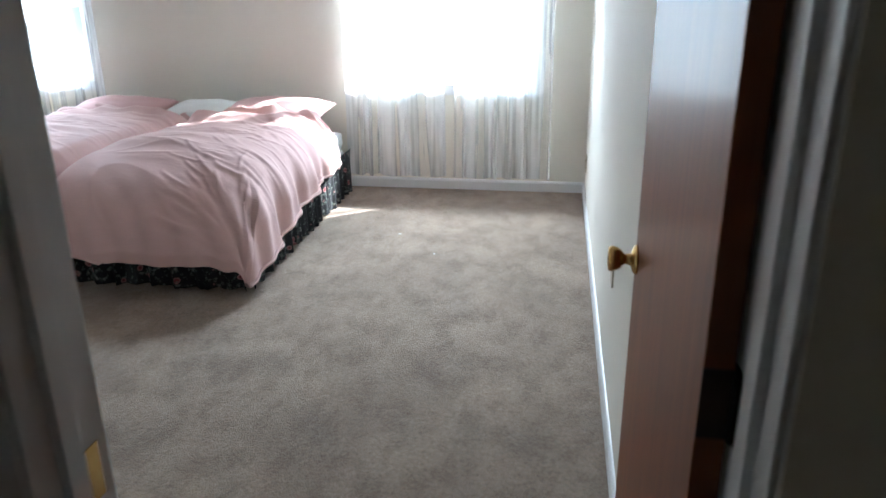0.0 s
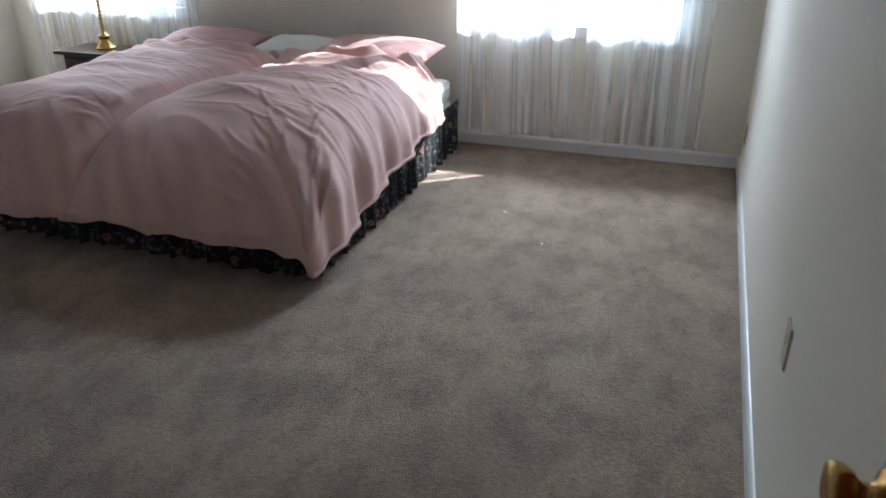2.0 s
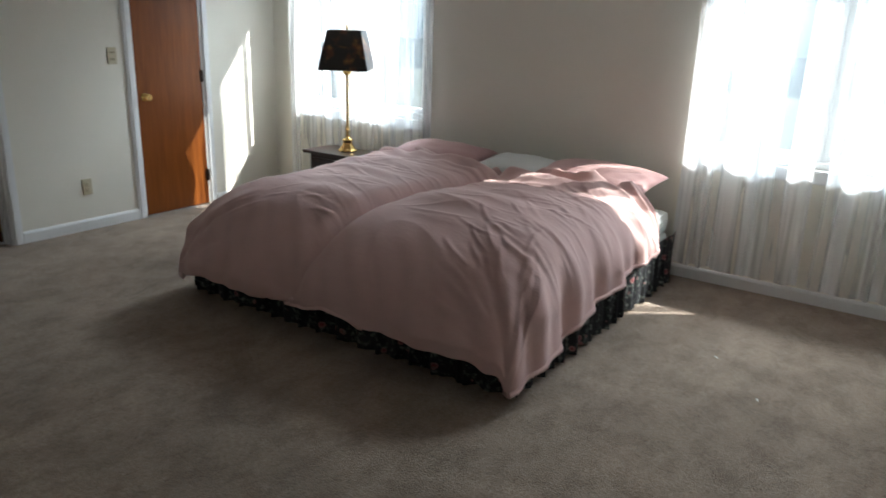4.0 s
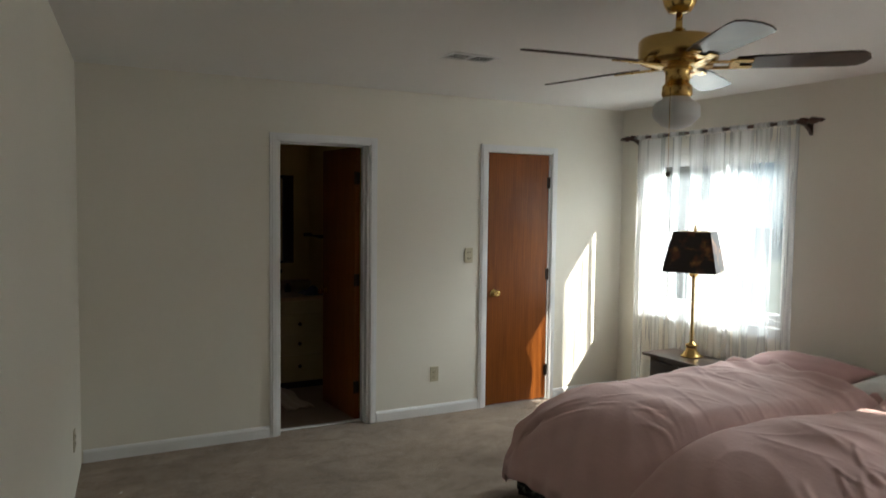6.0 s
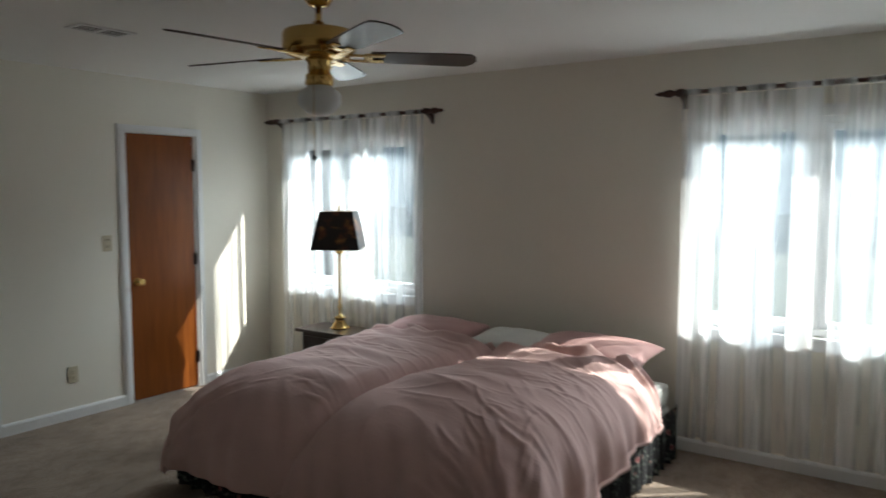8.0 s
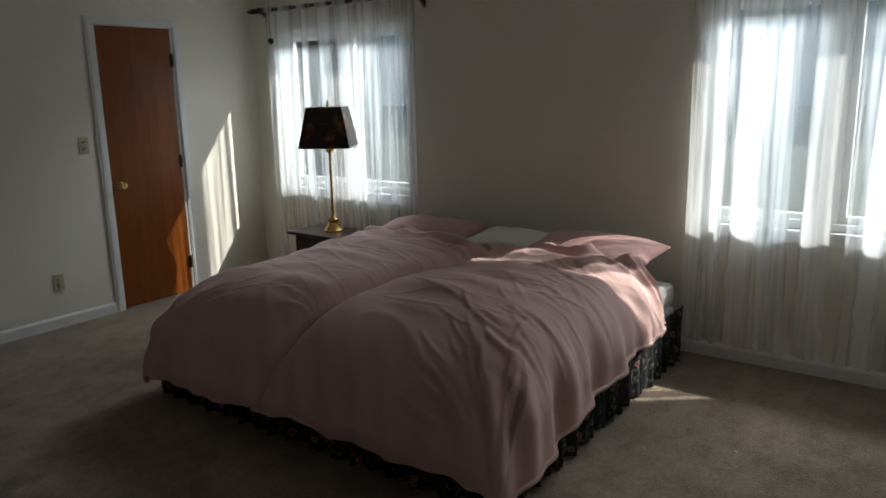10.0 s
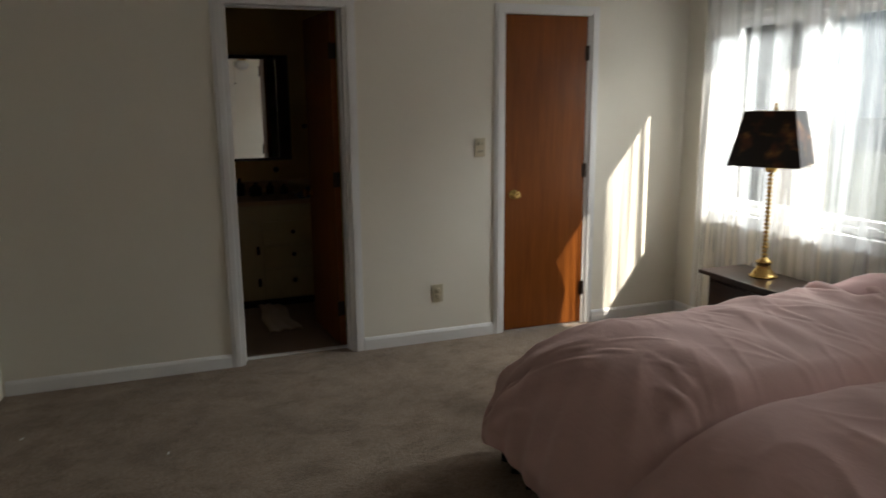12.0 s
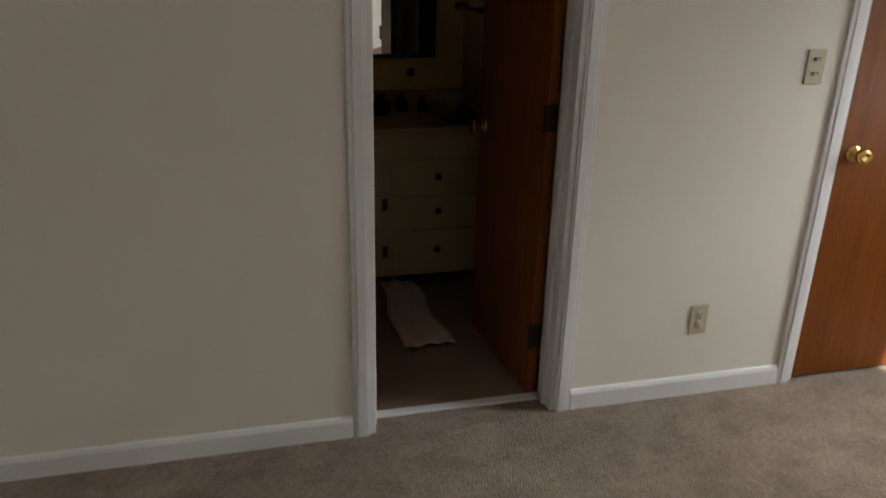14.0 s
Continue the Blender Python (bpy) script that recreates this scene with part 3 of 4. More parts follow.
def duvet(name, x_in, x_out, side, y_head, seed, label):
    """A feather duvet over half the bed. x_in: the edge along the bed's middle (foot, head), x_out: the side that hangs down."""
    nu, nv = 210, 260
    top, fa, fb, fl = 0.60, 0.74, 0.40, 0.94  # the foot's roll: reach, drop, length along the cloth
    foot = BY0 - 0.11
    hang_side, hang_foot = 0.40, 0.26
    creases = crease_set(seed, sum(x_in) / 2, x_out, side, foot, y_head)
    bm, grid = bmesh.new(), []
    for j in range(nv + 1):
        t = j / nv  # 0 at the foot hem, 1 at the head
        row = []
        for i in range(nu + 1):
            s = i / nu  # 0 at the middle, 1 at the side hem
            ly = t * (y_head - foot + hang_foot) - hang_foot
            # quarter-round over the foot, then straight down
            if ly > fa:
                y, dy = foot + ly, 0.0
            elif ly > fa - fl:
                a = (fa - ly) / fl * 1.571
                u = a / 1.571
                y = foot + fa * (1 - 0.55 * math.sin(a) - 0.45 * u)
                dy = fb * (0.55 * (1 - math.cos(a)) + 0.45 * u * u)
            else:
                y, dy = foot, fb + (fa - fl) - ly
            f = min(1.0, max(0.0, (y - foot) / (y_head - foot)))
            xi = x_in[0] + (x_in[1] - x_in[0]) * f
            hs = hang_side * (1.05 - 0.50 * f)
            w = abs(x_out - xi)
            lx = s * (w + hs) - w  # 0 at the edge of the top
            sa, sb, sl = 0.36, 0.28, 0.51
            if lx < -sa:
                ox, dx = lx, 0.0
            elif lx < -sa + sl:
                a = (lx + sa) / sl * 1.571
                ox, dx = -sa + sa * math.sin(a), sb * (1 - math.cos(a)) ** 1.3
            else:
                ox, dx = 0.03 * min(1, (lx + sa - sl) * 4), sb + lx + sa - sl
            x = x_out + side * ox
            drop = (dx ** 2.1 + dy ** 2.1) ** (1 / 2.1)
            # the middle edge is rolled in
            inner = (s * (w + hs)) / 0.12
            roll = 0.075 * (1 - min(1, inner)) ** 2
            puff = 0.045 * math.sin(math.pi * min(1, max(0, (x - xi) / (x_out - xi)))) * (0.4 + 0.6 * math.sin(math.pi * min(1, f * 1.05)))
            q = Vector((x * 1.0, y * 1.0, seed))
            big = noise.noise(q * 1.7) * 0.03
            bend = 0.22 * noise.noise(q * 1.4 + Vector((5, 0, 0)))
            across = ridged((x * 1.1 + bend, y * 1.9 + 2.0 * bend, seed), 1.25)
            wr = max(0, across - 0.25) ** 2 * 0.012
            patch = max(0.0, noise.noise(q * 1.3 + Vector((0, 9, 0))) + 0.15)
            fine = ridged((x * 1.6 + y * 1.2 + bend, y * 6.5 - x * 2.0 * side, seed + 4), 1.5)
            wr += max(0, fine - 0.5) ** 1.5 * 0.020 * (patch + 0.04)
            rim = max(0.0, 1 - abs(x - x_out) / 0.50) * min(1.0, (y - foot) * 3)
            pleat = ridged((x * 0.9, y * 5.0 + (x - x_out) * side * 1.6 + 2.2 * bend, seed + 9), 1.7)
            wr += max(0, pleat - 0.3) ** 1.4 * (0.014 if side > 0 else 0.006) * max(0.0, rim) * (0.35 + 2 * patch)
            nearc = max(0.0, 1 - math.hypot(x - x_out, y - foot) / 0.70)
            fan_out = math.atan2(y - foot + 0.12, (x_out - x) * side + 0.12)
            wr += nearc * 0.008 * math.sin(fan_out * 23 + 3 * bend) * min(1.0, drop * 8 + 0.3)
            wr += crease_height(creases, x, y)
            head = max(0.0, (f - 0.80) / 0.20)
            rumple = head * (0.10 * max(0, ridged((x * 1.3 + seed, y * 5.0 + x * 0.8, 1), 1.7)) + 0.02 * noise.noise(q * 9))
            z = top - drop + puff + big + wr - roll + rumple - 0.03 * head
            # vertical tucks on the parts that hang
            hang = min(1.0, drop / 0.25)
            tuck = hang * (0.022 * math.sin(11 * (x if dy > dx else y * 1.3) + 2.5 * noise.noise(q * 2.2)) + 0.010 * math.sin(37 * (x + y) + seed))
            if dy >= dx:
                y -= tuck * 0.7 + 0.01 * hang
            if dx >= dy * 0.6:
                x += side * (tuck * 0.9 + 0.02 * hang)
            hem = 0.19 + 0.03 * math.sin(5 * x) + 0.15 * f - 0.10 * nearc
            z = max(z, hem - 0.02 + 0.03 * noise.noise(q * 4)) if drop > 0.3 else z
            # the corner at the foot is rounded in plan
            cr = 0.22 if side < 0 else 0.06
            cu, cv = 1 + (x - x_out) * side / cr, 1 + (foot - y) / cr
            if cu > 0 and cv > 0:
                k = max(cu, cv) / (cu ** 2.4 + cv ** 2.4) ** (1 / 2.4)
                x, y = x_out + side * cr * (cu * k - 1), foot - cr * (cv * k - 1)
            row.append(bm.verts.new((x, y, z)))
        grid.append(row)
    for j in range(nv):
        for i in range(nu):
            bm.faces.new((grid[j][i], grid[j][i + 1], grid[j + 1][i + 1], grid[j + 1][i]))
    ob = finish(bm, name, M_PINK, smooth=True)
    so = ob.modifiers.new("thickness", "SOLIDIFY")
    so.thickness, so.offset = 0.014, -1
    return tagged(ob, label, "duvet", "duvets on the bed")


duvet("duvet", (-2.40, -2.22), BX0 - 0.05, -1, 5.58, 2.0, "dusty pink cotton duvet, rumpled, hanging over the bed")
duvet("duvet", (-2.46, -2.24), BX1 + 0.04, 1, 5.55, 7.0, "dusty pink cotton duvet, rumpled, hanging over the bed")


def pillow(mat, at, size, turn, tilt, label, seed):
    bm = bmesh.new()
    n, (a, b, c) = 28, size
    tops, bots = {}, {}
    for i in range(n + 1):
        for j in range(n + 1):
            u, v = 2 * i / n - 1, 2 * j / n - 1
            k = (1 - u * u) * (1 - v * v)
            pin = 1 - 0.07 * (1 - abs(u)) * abs(v) - 0.07 * (1 - abs(v)) * abs(u)
            h = c * max(0, k) ** 0.42
            wv = 0.010 * noise.noise(Vector((u * 2.5 + seed, v * 2.5, 0))) * (k > 0)
            p = (a * u * pin, b * v * pin)
            tops[i, j] = bm.verts.new((*p, h + wv))
            bots[i, j] = tops[i, j] if k <= 1e-9 else bm.verts.new((*p, -h * 0.55))
    for g in (tops, bots):
        for i in range(n):
            for j in range(n):
                bm.faces.new((g[i, j], g[i + 1, j], g[i + 1, j + 1], g[i, j + 1]))
    ob = finish(bm, "pillow", mat, smooth=True)
    ob.matrix_world = pose(*at, tilt, 0, turn)
    return tagged(ob, label, "pillow", "pillows on the bed")


pillow(M_PILLOW, (-2.86, 5.70, 0.62), (0.36, 0.22, 0.09), 3, 8, "plump pink pillow at the head of the bed", 1)
pillow(M_WHITE, (-2.20, 5.73, 0.61), (0.30, 0.19, 0.085), -4, 6, "plain white pillow between two pink ones", 2)
pillow(M_PILLOW, (-1.66, 5.70, 0.625), (0.38, 0.22, 0.095), -3, 9, "plump pink pillow at the head of the bed", 3)


# ---- nightstand and lamp ----
def nightstand():
    root = empty("nightstand", (-3.78, 5.76, 0))
    boxes("top", M_DARKWOOD, [((-0.33, -0.17, 0.500), (0.33, 0.17, 0.524))], 0.005, root)
    boxes("body", M_DARKWOOD, [((-0.28, -0.13, 0.06), (0.28, 0.15, 0.500))], 0.004, root)
    boxes("drawer", M_DARKWOOD, [((-0.26, -0.145, 0.32), (0.26, -0.13, 0.47))], 0.004, root)
    boxes("drawer", M_DARKWOOD, [((-0.26, -0.145, 0.09), (0.26, -0.13, 0.30))], 0.004, root)
    for z in (0.395, 0.195):
        lathe("knob", M_BRASS, [(0.010, 0.0), (0.006, 0.008), (0.012, 0.016), (0.010, 0.024), (0.002, 0.027)], pose(0, -0.145, z, 90, 0, 0), 14, root)
    for x in (-0.26, 0.26):
        for y in (-0.11, 0.13):
            boxes("foot", M_DARKWOOD, [((x - 0.02, y - 0.02, 0), (x + 0.02, y + 0.02, 0.06))], 0.003, root)
    return tagged(root, "dark cherry wood nightstand beside the bed", "nightstand")


nightstand()


def table_lamp():
    root = empty("table_lamp", (-3.87, 5.74, 0.512))
    base = [(0.075, 0.0), (0.078, 0.006), (0.070, 0.014), (0.058, 0.020), (0.056, 0.032), (0.042, 0.045), (0.036, 0.070), (0.044, 0.082), (0.048, 0.088), (0.030, 0.096), (0.018, 0.105), (0.014, 0.115)]
    lathe("base", M_BRASS, base, None, 28, root)
    stem, z = [], 0.115
    while z < 0.56:
        stem += [(0.0065, z), (0.0150, z + 0.006), (0.0180, z + 0.011), (0.0065, z + 0.021)]
        z += 0.0225
        if int(z * 1000) % 5 == 0 or abs((z - 0.115) % 0.135) < 0.012:
            stem += [(0.020, z + 0.003), (0.021, z + 0.009), (0.012, z + 0.015)]
            z += 0.017
    lathe("stem", M_BRASS, stem, None, 18, root)
    lathe("socket", M_BRASS, [(0.012, z), (0.030, z + 0.010), (0.034, z + 0.026), (0.026, z + 0.040), (0.014, z + 0.050), (0.020, z + 0.060), (0.020, z + 0.11), (0.004, z + 0.112), (0.003, 0.925)], None, 20, root)
    bm = bmesh.new()
    z0, z1, a, b, t = 0.625, 0.918, 0.190, 0.130, 0.004
    rings = []
    for z, h in ((z0, a), (z1, b), (z1, b - t), (z0, a - t)):
        k = 0.86
        pts = [(-h, -h * k), (h, -h * k), (h * 1.0, h * k), (-h, h * k)]
        rings.append([bm.verts.new((x, y, z)) for x, y in pts])
    for m in range(4):
        A, B = rings[m], rings[(m + 1) % 4]
        for k in range(4):
            f = bm.faces.new((A[k], A[(k + 1) % 4], B[(k + 1) % 4], B[k]))
            f.material_index = 1 if m != 0 else 0
    shade = finish(bm, "shade", M_SHADE, parent=root, mats=[M_SHADE, M_LINING])
    tagged(shade, "black lampshade painted with brown flowers")
    boxes("shade_trim", M_LINING, [((a - 0.003, -a * 0.86, z0), (a + 0.001, a * 0.86, z0 + 0.008))], 0, root)
    lathe("finial", M_BRASS, [(0.004, 0.918), (0.011, 0.926), (0.012, 0.934), (0.006, 0.942), (0.009, 0.952), (0.002, 0.965)], None, 14, root)
    boxes("shade_spider", M_BRASS, [((-0.128, -0.002, 0.912), (0.128, 0.002, 0.916)), ((-0.002, -0.11, 0.912), (0.002, 0.11, 0.916))], 0, root)
    root.matrix_world = pose(-3.81, 5.79, 0.5245, 0, 0, 30)
    return tagged(root, "brass candlestick table lamp with black painted shade", "table lamp")


table_lamp()


# ---- ceiling fan ----
def ceiling_fan():
    root = empty("ceiling_fan", (-2.055, 3.79, CEIL))
    lathe("canopy", M_BRASS, [(0.020, -0.075), (0.042, -0.070), (0.058, -0.045), (0.066, -0.015), (0.066, 0.0)], None, 28, root)
    lathe("downrod", M_BRASS, [(0.013, -0.17), (0.013, -0.075)], None, 14, root)
    lathe("motor", M_BRASS, [(0.060, -0.285), (0.110, -0.275), (0.142, -0.262), (0.150, -0.250), (0.150, -0.185), (0.140, -0.172), (0.10, -0.162), (0.030, -0.155), (0.024, -0.135), (0.014, -0.13)], None, 40, root)
    lathe("switch_housing", M_BRASS, [(0.052, -0.395), (0.058, -0.385), (0.056, -0.350), (0.046, -0.343), (0.046, -0.300), (0.060, -0.285)], None, 28, root)
    prof = [(0.050, -0.388), (0.054, -0.402), (0.078, -0.416), (0.088, -0.428), (0.090, -0.466), (0.083, -0.477), (0.056, -0.502), (0.026, -0.514), (0.004, -0.518)]
    tagged(lathe("globe", M_FROST, prof[::-1], None, 36, root, caps=False), "frosted schoolhouse glass globe")
    for k in range(5):
        m = pose(0, 0, -0.268, 0, 0, 47 + 72 * k)
        bm = bmesh.new()
        outline = [(0.215, -0.052), (0.30, -0.060), (0.58, -0.070), (0.635, -0.066), (0.66, -0.040), (0.672, 0.0), (0.66, 0.040), (0.635, 0.066), (0.58, 0.070), (0.30, 0.060), (0.215, 0.052), (0.20, 0.0)]
        a = [bm.verts.new((x, y, 0.003)) for x, y in outline]
        b = [bm.verts.new((x, y, -0.003)) for x, y in outline]
        bm.faces.new(a), bm.faces.new(b)
        for i in range(len(a)):
            j = (i + 1) % len(a)
            bm.faces.new((a[i], a[j], b[j], b[i]))
        bm.transform(m @ pose(0, 0, 0, -11, 0, 0))
        finish(bm, "blade", M_BLADE, parent=root)
        bm = bmesh.new()
        for y in (-0.030, 0.030):
            add_box(bm, (0.10, y - 0.008, -0.012), (0.20, y + 0.008, -0.004), 0.003)
            add_box(bm, (0.19, y - 0.016, -0.010), (0.27, y + 0.016, -0.003), 0.003)
        add_box(bm, (0.07, -0.018, -0.014), (0.13, 0.018, -0.005), 0.003)
        add_box(bm, (0.185, -0.045, -0.010), (0.225, 0.045, -0.003), 0.003)
        bm.transform(m @ pose(0, 0, 0, -11, 0, 0))
        finish(bm, "blade_iron", M_BRASS, parent=root)
    lathe("pull_chain", M_BRASS, [(0.0012, -0.69), (0.0012, -0.37)], pose(0.06, -0.095, 0), 6, root)
    lathe("chain_ball", M_IRON, [(0.002, -0.706), (0.009, -0.700), (0.011, -0.695), (0.009, -0.688), (0.002, -0.684)], pose(0.06, -0.095, 0), 12, root)
    return tagged(root, "brass ceiling fan with five dark blades and glass light", "ceiling fan")


ceiling_fan()


# ---- small fixtures ----
def wall_plate(kind, at, turn):
    """A plate whose back lies on the wall at `at`, facing -y before it is turned."""
    root = empty(kind, at)
    boxes("plate", M_PLATE, [((-0.035, -0.006, -0.0575), (0.035, 0.0, 0.0575))], 0.0025, root)
    if kind == "wall_outlet":
        for z in (-0.020, 0.020):
            lathe("socket", M_PLATE, [(0.0165, 0.0), (0.0165, 0.0022), (0.014, 0.003)], pose(0, -0.006, z, 90, 0, 0), 20, root)
            boxes("slots", M_SLOT, [((-0.0075, -0.0098, z - 0.001), (-0.0055, -0.0088, z + 0.008)), ((0.0055, -0.0098, z - 0.001), (0.0075, -0.0088, z + 0.008)), ((-0.0025, -0.0098, z - 0.010), (0.0025, -0.0088, z - 0.006))], 0, root)
        label, cat = "ivory plastic duplex wall outlet", "outlet"
    elif kind == "light_switch":
        for z in (-0.024, 0.024):
            boxes("toggle_slot", M_SLOT, [((-0.014, -0.0072, z - 0.006), (0.014, -0.0058, z + 0.006))], 0, root)
            boxes("toggle", M_PLATE, [((-0.010, -0.018, z - 0.004), (0.002, -0.006, z + 0.004))], 0.001, root)
        label, cat = "ivory wall plate with two stacked switches", "light switch"
    else:
        label, cat = "blank ivory wall plate", "wall plate"
        boxes("screw", M_SLOT, [((-0.002, -0.0072, -0.002), (0.002, -0.0058, 0.002))], 0, root)
    root.matrix_world = pose(*at, 0, 0, turn)
    return tagged(root, label, cat)


wall_plate("wall_outlet", (W, 4.245, 0.315), 90)
wall_plate("light_switch", (W, 4.535, 1.222), 90)
wall_plate("wall_plate", (E, 3.13, 0.53), -90)
wall_plate("wall_outlet", (E, 5.86, 0.27), -90)
wall_plate("wall_outlet", (-4.34, SW - 0.58 * (SW - SD) / 4.47 + 0.001, 0.32), 173)

vent = empty("ceiling_vent", (-3.55, 3.73, CEIL))
boxes("rim", M_TRIM, [((-0.15, -0.085, -0.008), (0.15, -0.065, 0.0)), ((-0.15, 0.065, -0.008), (0.15, 0.085, 0.0)), ((-0.15, -0.065, -0.008), (-0.13, 0.065, 0.0)), ((0.13, -0.065, -0.008), (0.15, 0.065, 0.0)), ((-0.01, -0.065, -0.008), (0.01, 0.065, 0.0))], 0.002, vent)
# flat dark sheet in place of the shade behind the slats
boxes("duct_shade", M_SLOT, [((-0.13, -0.065, -0.002), (0.13, 0.065, -0.0005))], 0, vent)
for k in range(4):
    boxes("slat", M_TRIM, [((-0.13, -0.047 + k * 0.031, -0.005), (0.13, -0.044 + k * 0.031, -0.003))], 0, vent)
vent.matrix_world = pose(-3.55, 3.73, CEIL, 0, 0, 90)
tagged(vent, "white slatted metal air vent in the ceiling", "air vent")

rng = random.Random(5)
bm = bmesh.new()
for x, y in ((-0.35, 4.62), (-4.30, 1.97), (-0.62, 4.95), (-3.9, 2.6)):
    add_box(bm, (-0.008, -0.004, 0.001), (0.012, 0.004, 0.005), 0.0015, pose(x, y, 0, 0, 0, rng.uniform(0, 180)))
tagged(finish(bm, "lint", M_WHITE), "tiny pale scraps of lint on the carpet", "lint", kind="stuff")

# ---- bathroom seen through the open door ----
B0, B1, BB = 2.10, 3.80, -6.62
tagged(boxes("bathroom_floor", M_TILE, [((BB, B0, -0.05), (W - 0.12, B1, 0.0))]), "brown vinyl bathroom floor", "floor", kind="structure")
tagged(boxes("bathroom_wall", M_BATHWALL, [((BB - 0.1, B0 - 0.1, 0), (BB, B1 + 0.1, CEIL)), ((BB, B0 - 0.1, 0), (W - 0.121, B0, CEIL)), ((BB, B1, 0), (W - 0.121, B1 + 0.1, CEIL))]), "yellow painted bathroom walls", "wall", kind="structure")


def vanity():
    root = empty("vanity", (-6.36, 3.0, 0))
    m = Matrix.Translation((6.36, -3.0, 0))
    F = -6.10
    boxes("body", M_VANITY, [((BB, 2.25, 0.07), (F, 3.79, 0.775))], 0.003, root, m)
    boxes("plinth", M_SLOT, [((BB, 2.25, 0.0), (F - 0.06, 3.79, 0.07))], 0, root, m)
    for z0, z1, zk in ((0.485, 0.655, 0.575), (0.315, 0.475, 0.406), (0.095, 0.305, 0.211)):
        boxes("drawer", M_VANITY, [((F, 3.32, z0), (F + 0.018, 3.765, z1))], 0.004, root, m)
        tagged(lathe("knob", M_IRON, [(0.008, 0.0), (0.006, 0.010), (0.016, 0.018), (0.015, 0.026), (0.004, 0.029)], m @ pose(F + 0.018, 3.54, zk, 0, 90, 0), 14, root), "dark round drawer knob")
    boxes("false_front", M_VANITY, [((F, 2.30, 0.672), (F + 0.012, 3.765, 0.76))], 0.004, root, m)
    for a, b in ((2.30, 2.78), (2.80, 3.285)):
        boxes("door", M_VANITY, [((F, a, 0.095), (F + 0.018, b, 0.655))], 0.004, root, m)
        for z in (0.207, 0.446):
            boxes("hinge", M_IRON, [((F + 0.017, b - 0.012, z - 0.03), (F + 0.024, b + 0.012, z + 0.03))], 0.002, root, m)
    boxes("countertop", M_COUNTER, [((BB, 2.23, 0.776), (F + 0.03, 3.795, 0.808))], 0.005, root, m)
    boxes("backsplash", M_COUNTER, [((BB, 2.23, 0.808), (BB + 0.02, 3.795, 0.90))], 0.003, root, m)
    return tagged(root, "cream painted vanity cabinet with drawers and tan counter", "vanity")


vanity()
mir = empty("wall_mirror", (BB, 3.0, 1.46))
mm = Matrix.Translation((-BB, -3.0, -1.46))
boxes("glass", M_MIRROR, [((BB + 0.006, 2.59, 1.08), (BB + 0.012, 3.55, 1.83))], 0, mir, mm)
boxes("frame", M_DARKWOOD, [((BB, 3.55, 1.06), (BB + 0.03, 3.645, 1.86)), ((BB, 2.49, 1.06), (BB + 0.03, 2.59, 1.86)), ((BB, 2.59, 1.83), (BB + 0.03, 3.55, 1.86)), ((BB, 2.59, 1.06), (BB + 0.03, 3.55, 1.08))], 0.004, mir, mm)
tagged(mir, "bathroom mirror in a dark wooden frame", "mirror")
hk = lathe("wall_hook", M_IRON, [(0.022, 0.0), (0.022, 0.01), (0.012, 0.02), (0.016, 0.03), (0.004, 0.036)], pose(BB, 3.52, 0.985, 0, 90, 0), 16)
tagged(hk, "dark round fixture under the mirror", "wall fixture")
CT = 0.809
for x, y, r, h in ((-6.42, 3.33, 0.045, 0.10), (-6.48, 3.22, 0.035, 0.13), (-6.50, 3.45, 0.03, 0.09), (-6.46, 3.55, 0.028, 0.075)):
    b = lathe("bottle", M_BOTTLE, [(r * 0.9, 0.0), (r, 0.006), (r, h * 0.65), (r * 0.5, h * 0.78), (r * 0.35, h * 0.82), (r * 0.38, h)], None, 18)
    b.matrix_world = pose(x, y, CT)
    tagged(b, "small dark toiletry bottle on the counter", "bottle", "bottles on the counter")
bw = lathe("bowl", M_VANITY, [(0.035, 0.0), (0.045, 0.004), (0.085, 0.06), (0.095, 0.09), (0.090, 0.09), (0.080, 0.06), (0.030, 0.012)], None, 24)
bw.matrix_world = pose(-6.45, 3.67, CT)
tagged(bw, "pale round bowl on the bathroom counter", "bowl")


def soft_slab(name, mat, nx, ny, fx, label, cat):
    """A limp sheet of cloth: fx(u, v) gives its top; it is closed underneath."""
    bm = bmesh.new()
    t = [[bm.verts.new(fx(i / nx, j / ny)) for j in range(ny + 1)] for i in range(nx + 1)]
    for i in range(nx):
        for j in range(ny):
            bm.faces.new((t[i][j], t[i + 1][j], t[i + 1][j + 1], t[i][j + 1]))
    ob = finish(bm, name, mat, smooth=True)
    so = ob.modifiers.new("thickness", "SOLIDIFY")
    so.thickness, so.offset = 0.008, 0
    return tagged(ob, label, cat)


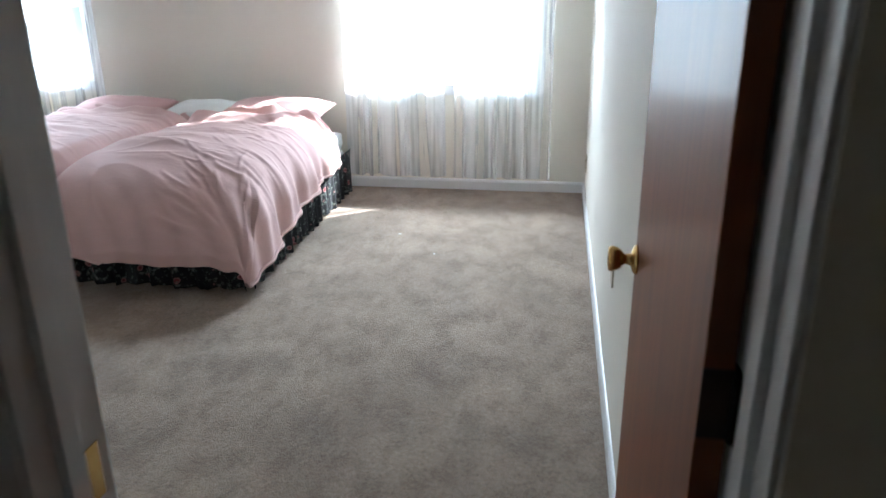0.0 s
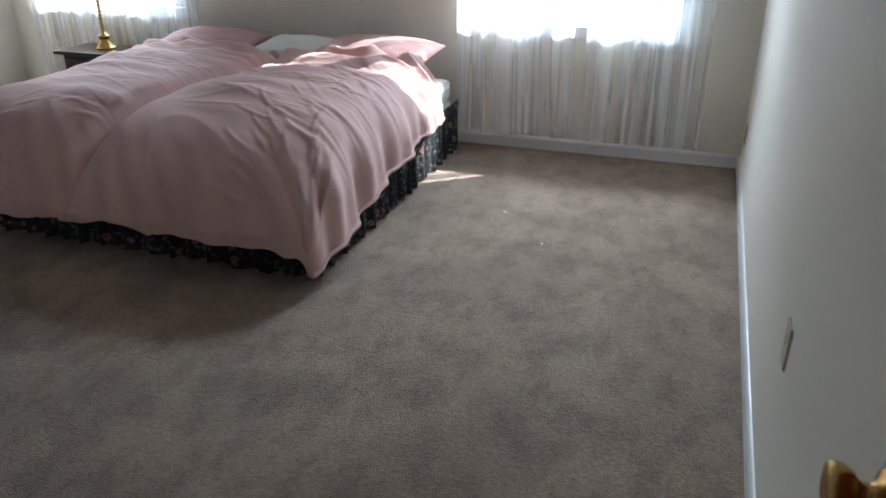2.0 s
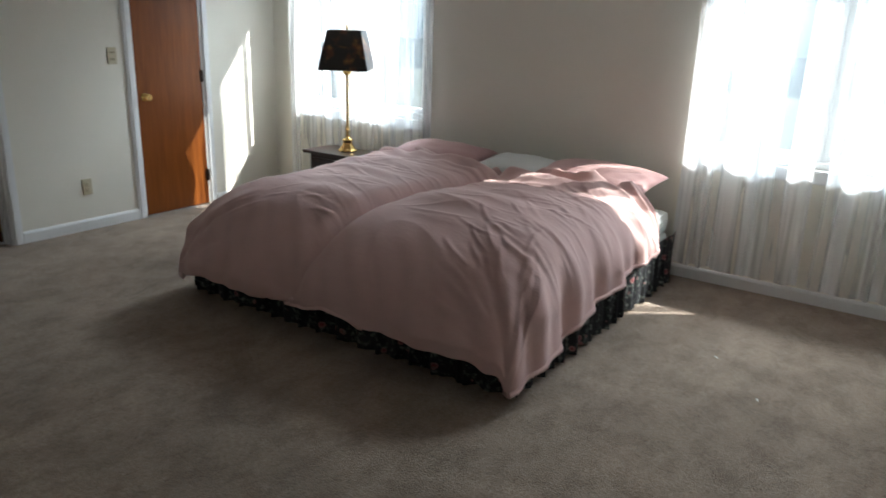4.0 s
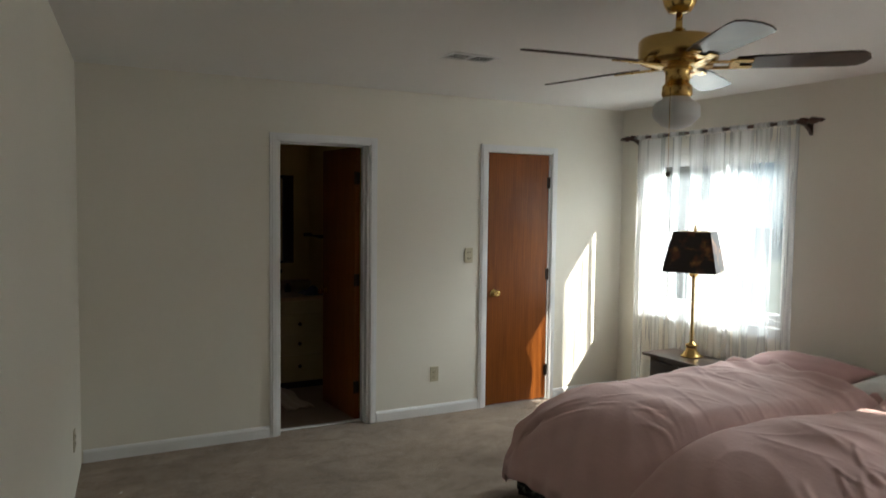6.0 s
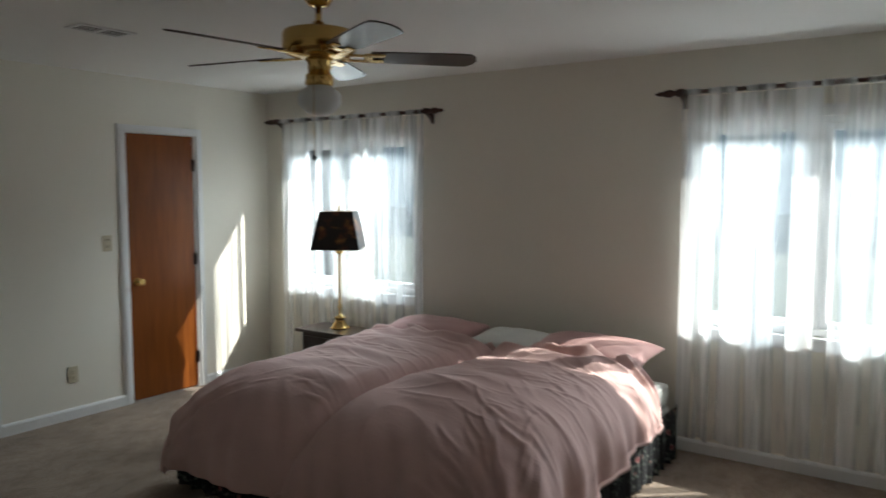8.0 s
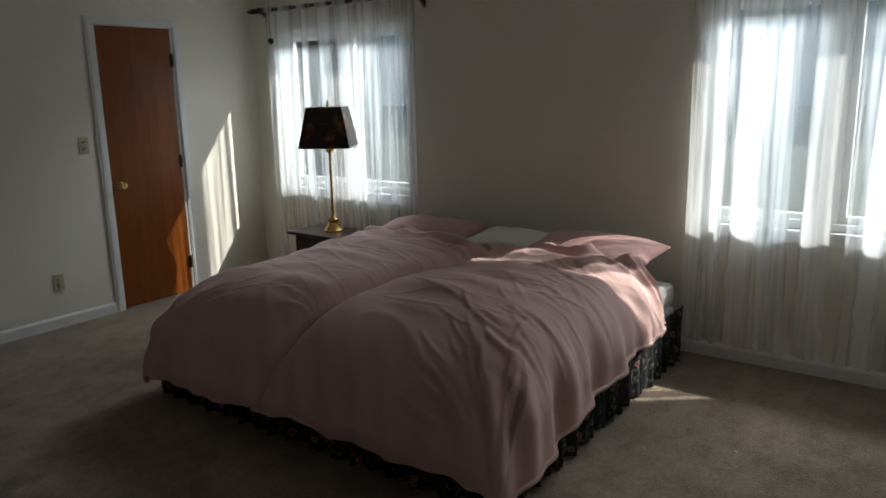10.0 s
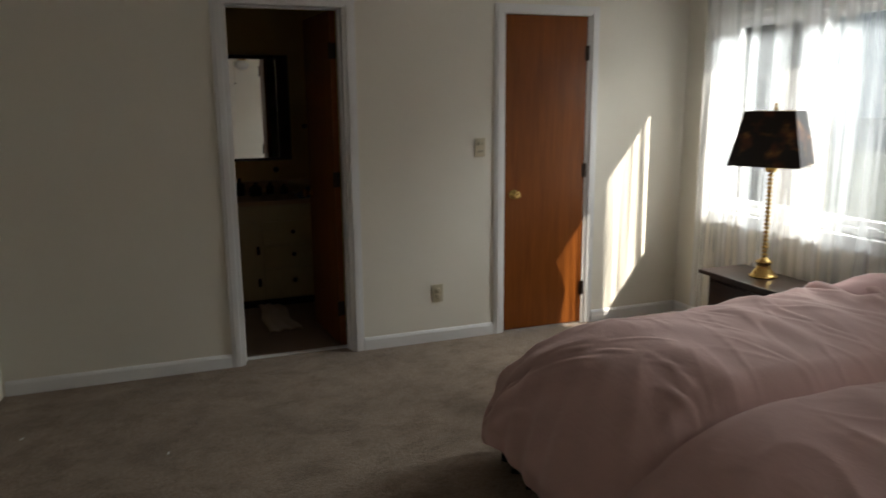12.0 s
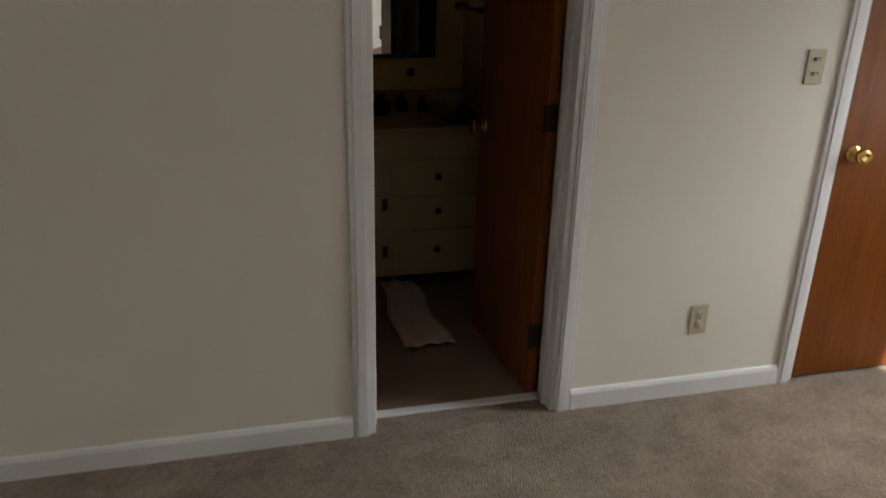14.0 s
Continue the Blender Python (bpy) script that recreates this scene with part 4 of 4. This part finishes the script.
soft_slab("towel", M_TOWEL, 20, 20, lambda u, v: (-6.30 + 0.20 * u, 3.60 + 0.17 * v, CT + 0.008 + 0.05 * math.sin(3.14 * u) * math.sin(3.14 * v) * (1 + 0.5 * math.sin(9 * u + 4 * v))), "crumpled dark blue towel on the counter", "towel")
soft_slab("bath_mat", M_MAT, 30, 16, lambda u, v: (-6.16 + 0.68 * u, 3.27 + (0.17 + 0.05 * u) * v - 0.02 * u + 0.012 * math.sin(8 * u), 0.012 + 0.006 * math.sin(11 * u + 5 * v) + 0.006 * math.sin(17 * v)), "rumpled beige bath mat on the floor", "bath mat")
tb = empty("towel_bar", (-6.35, B1, 1.32))
lathe("rail", M_IRON, [(0.008, -0.2), (0.008, 0.2)], pose(0, -0.06, 0, 0, 90, 0), 12, tb)
for x in (-0.2, 0.2):
    boxes("post", M_IRON, [((x - 0.012, -0.07, -0.015), (x + 0.012, 0.0, 0.015))], 0.003, tb)
tagged(tb, "dark towel bar on the yellow wall", "towel bar")

# ---- hall behind the entry door ----
tagged(boxes("hall_floor", M_CARPET, [((-1.0, -0.7, -0.05), (1.2, SD - 0.14, -0.001))]), "beige carpet in the hall", "floor", kind="structure")
tagged(boxes("hall_wall", M_HALL, [((-1.1, -0.8, 0), (-1.0, SD - 0.12, CEIL)), ((1.2, -0.8, 0), (1.3, SD - 0.12, CEIL)), ((-1.0, -0.8, 0), (1.2, -0.7, CEIL)), ((E + 0.12, SD - 0.119, 0), (1.2, SD, CEIL)), ((-1.0, SD - 0.2, 0), (-0.45, SD - 0.125, CEIL))]), "beige painted hall walls", "wall", kind="structure")

# ---- outside ----
tagged(boxes("ground", M_GROUND, [((-400, N + 0.14, -0.75), (400, 800, -0.5))]), "dull lawn outside the windows", "ground", kind="structure")
tagged(boxes("roof_eave", M_SIDING, [((-7.2, N + 0.15, 2.40), (2.0, N + 0.46, 2.56))], 0.005), "painted roof overhang above the windows", "roof", kind="structure")
# added sheet that glows pale blue, since the sky behind the panes is dim
M_BACKDROP, ht, hb = material("backdrop_glow", 1.0)
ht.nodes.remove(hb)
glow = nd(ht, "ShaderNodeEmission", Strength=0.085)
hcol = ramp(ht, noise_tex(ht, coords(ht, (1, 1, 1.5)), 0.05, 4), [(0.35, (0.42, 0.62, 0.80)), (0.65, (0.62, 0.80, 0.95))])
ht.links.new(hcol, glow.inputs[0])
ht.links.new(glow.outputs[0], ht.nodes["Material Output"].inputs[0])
tagged(boxes("backdrop", M_BACKDROP, [((-170, 64, -0.6), (150, 64.5, 50))]), "added pale blue glowing backdrop outside the windows", "backdrop", kind="structure")
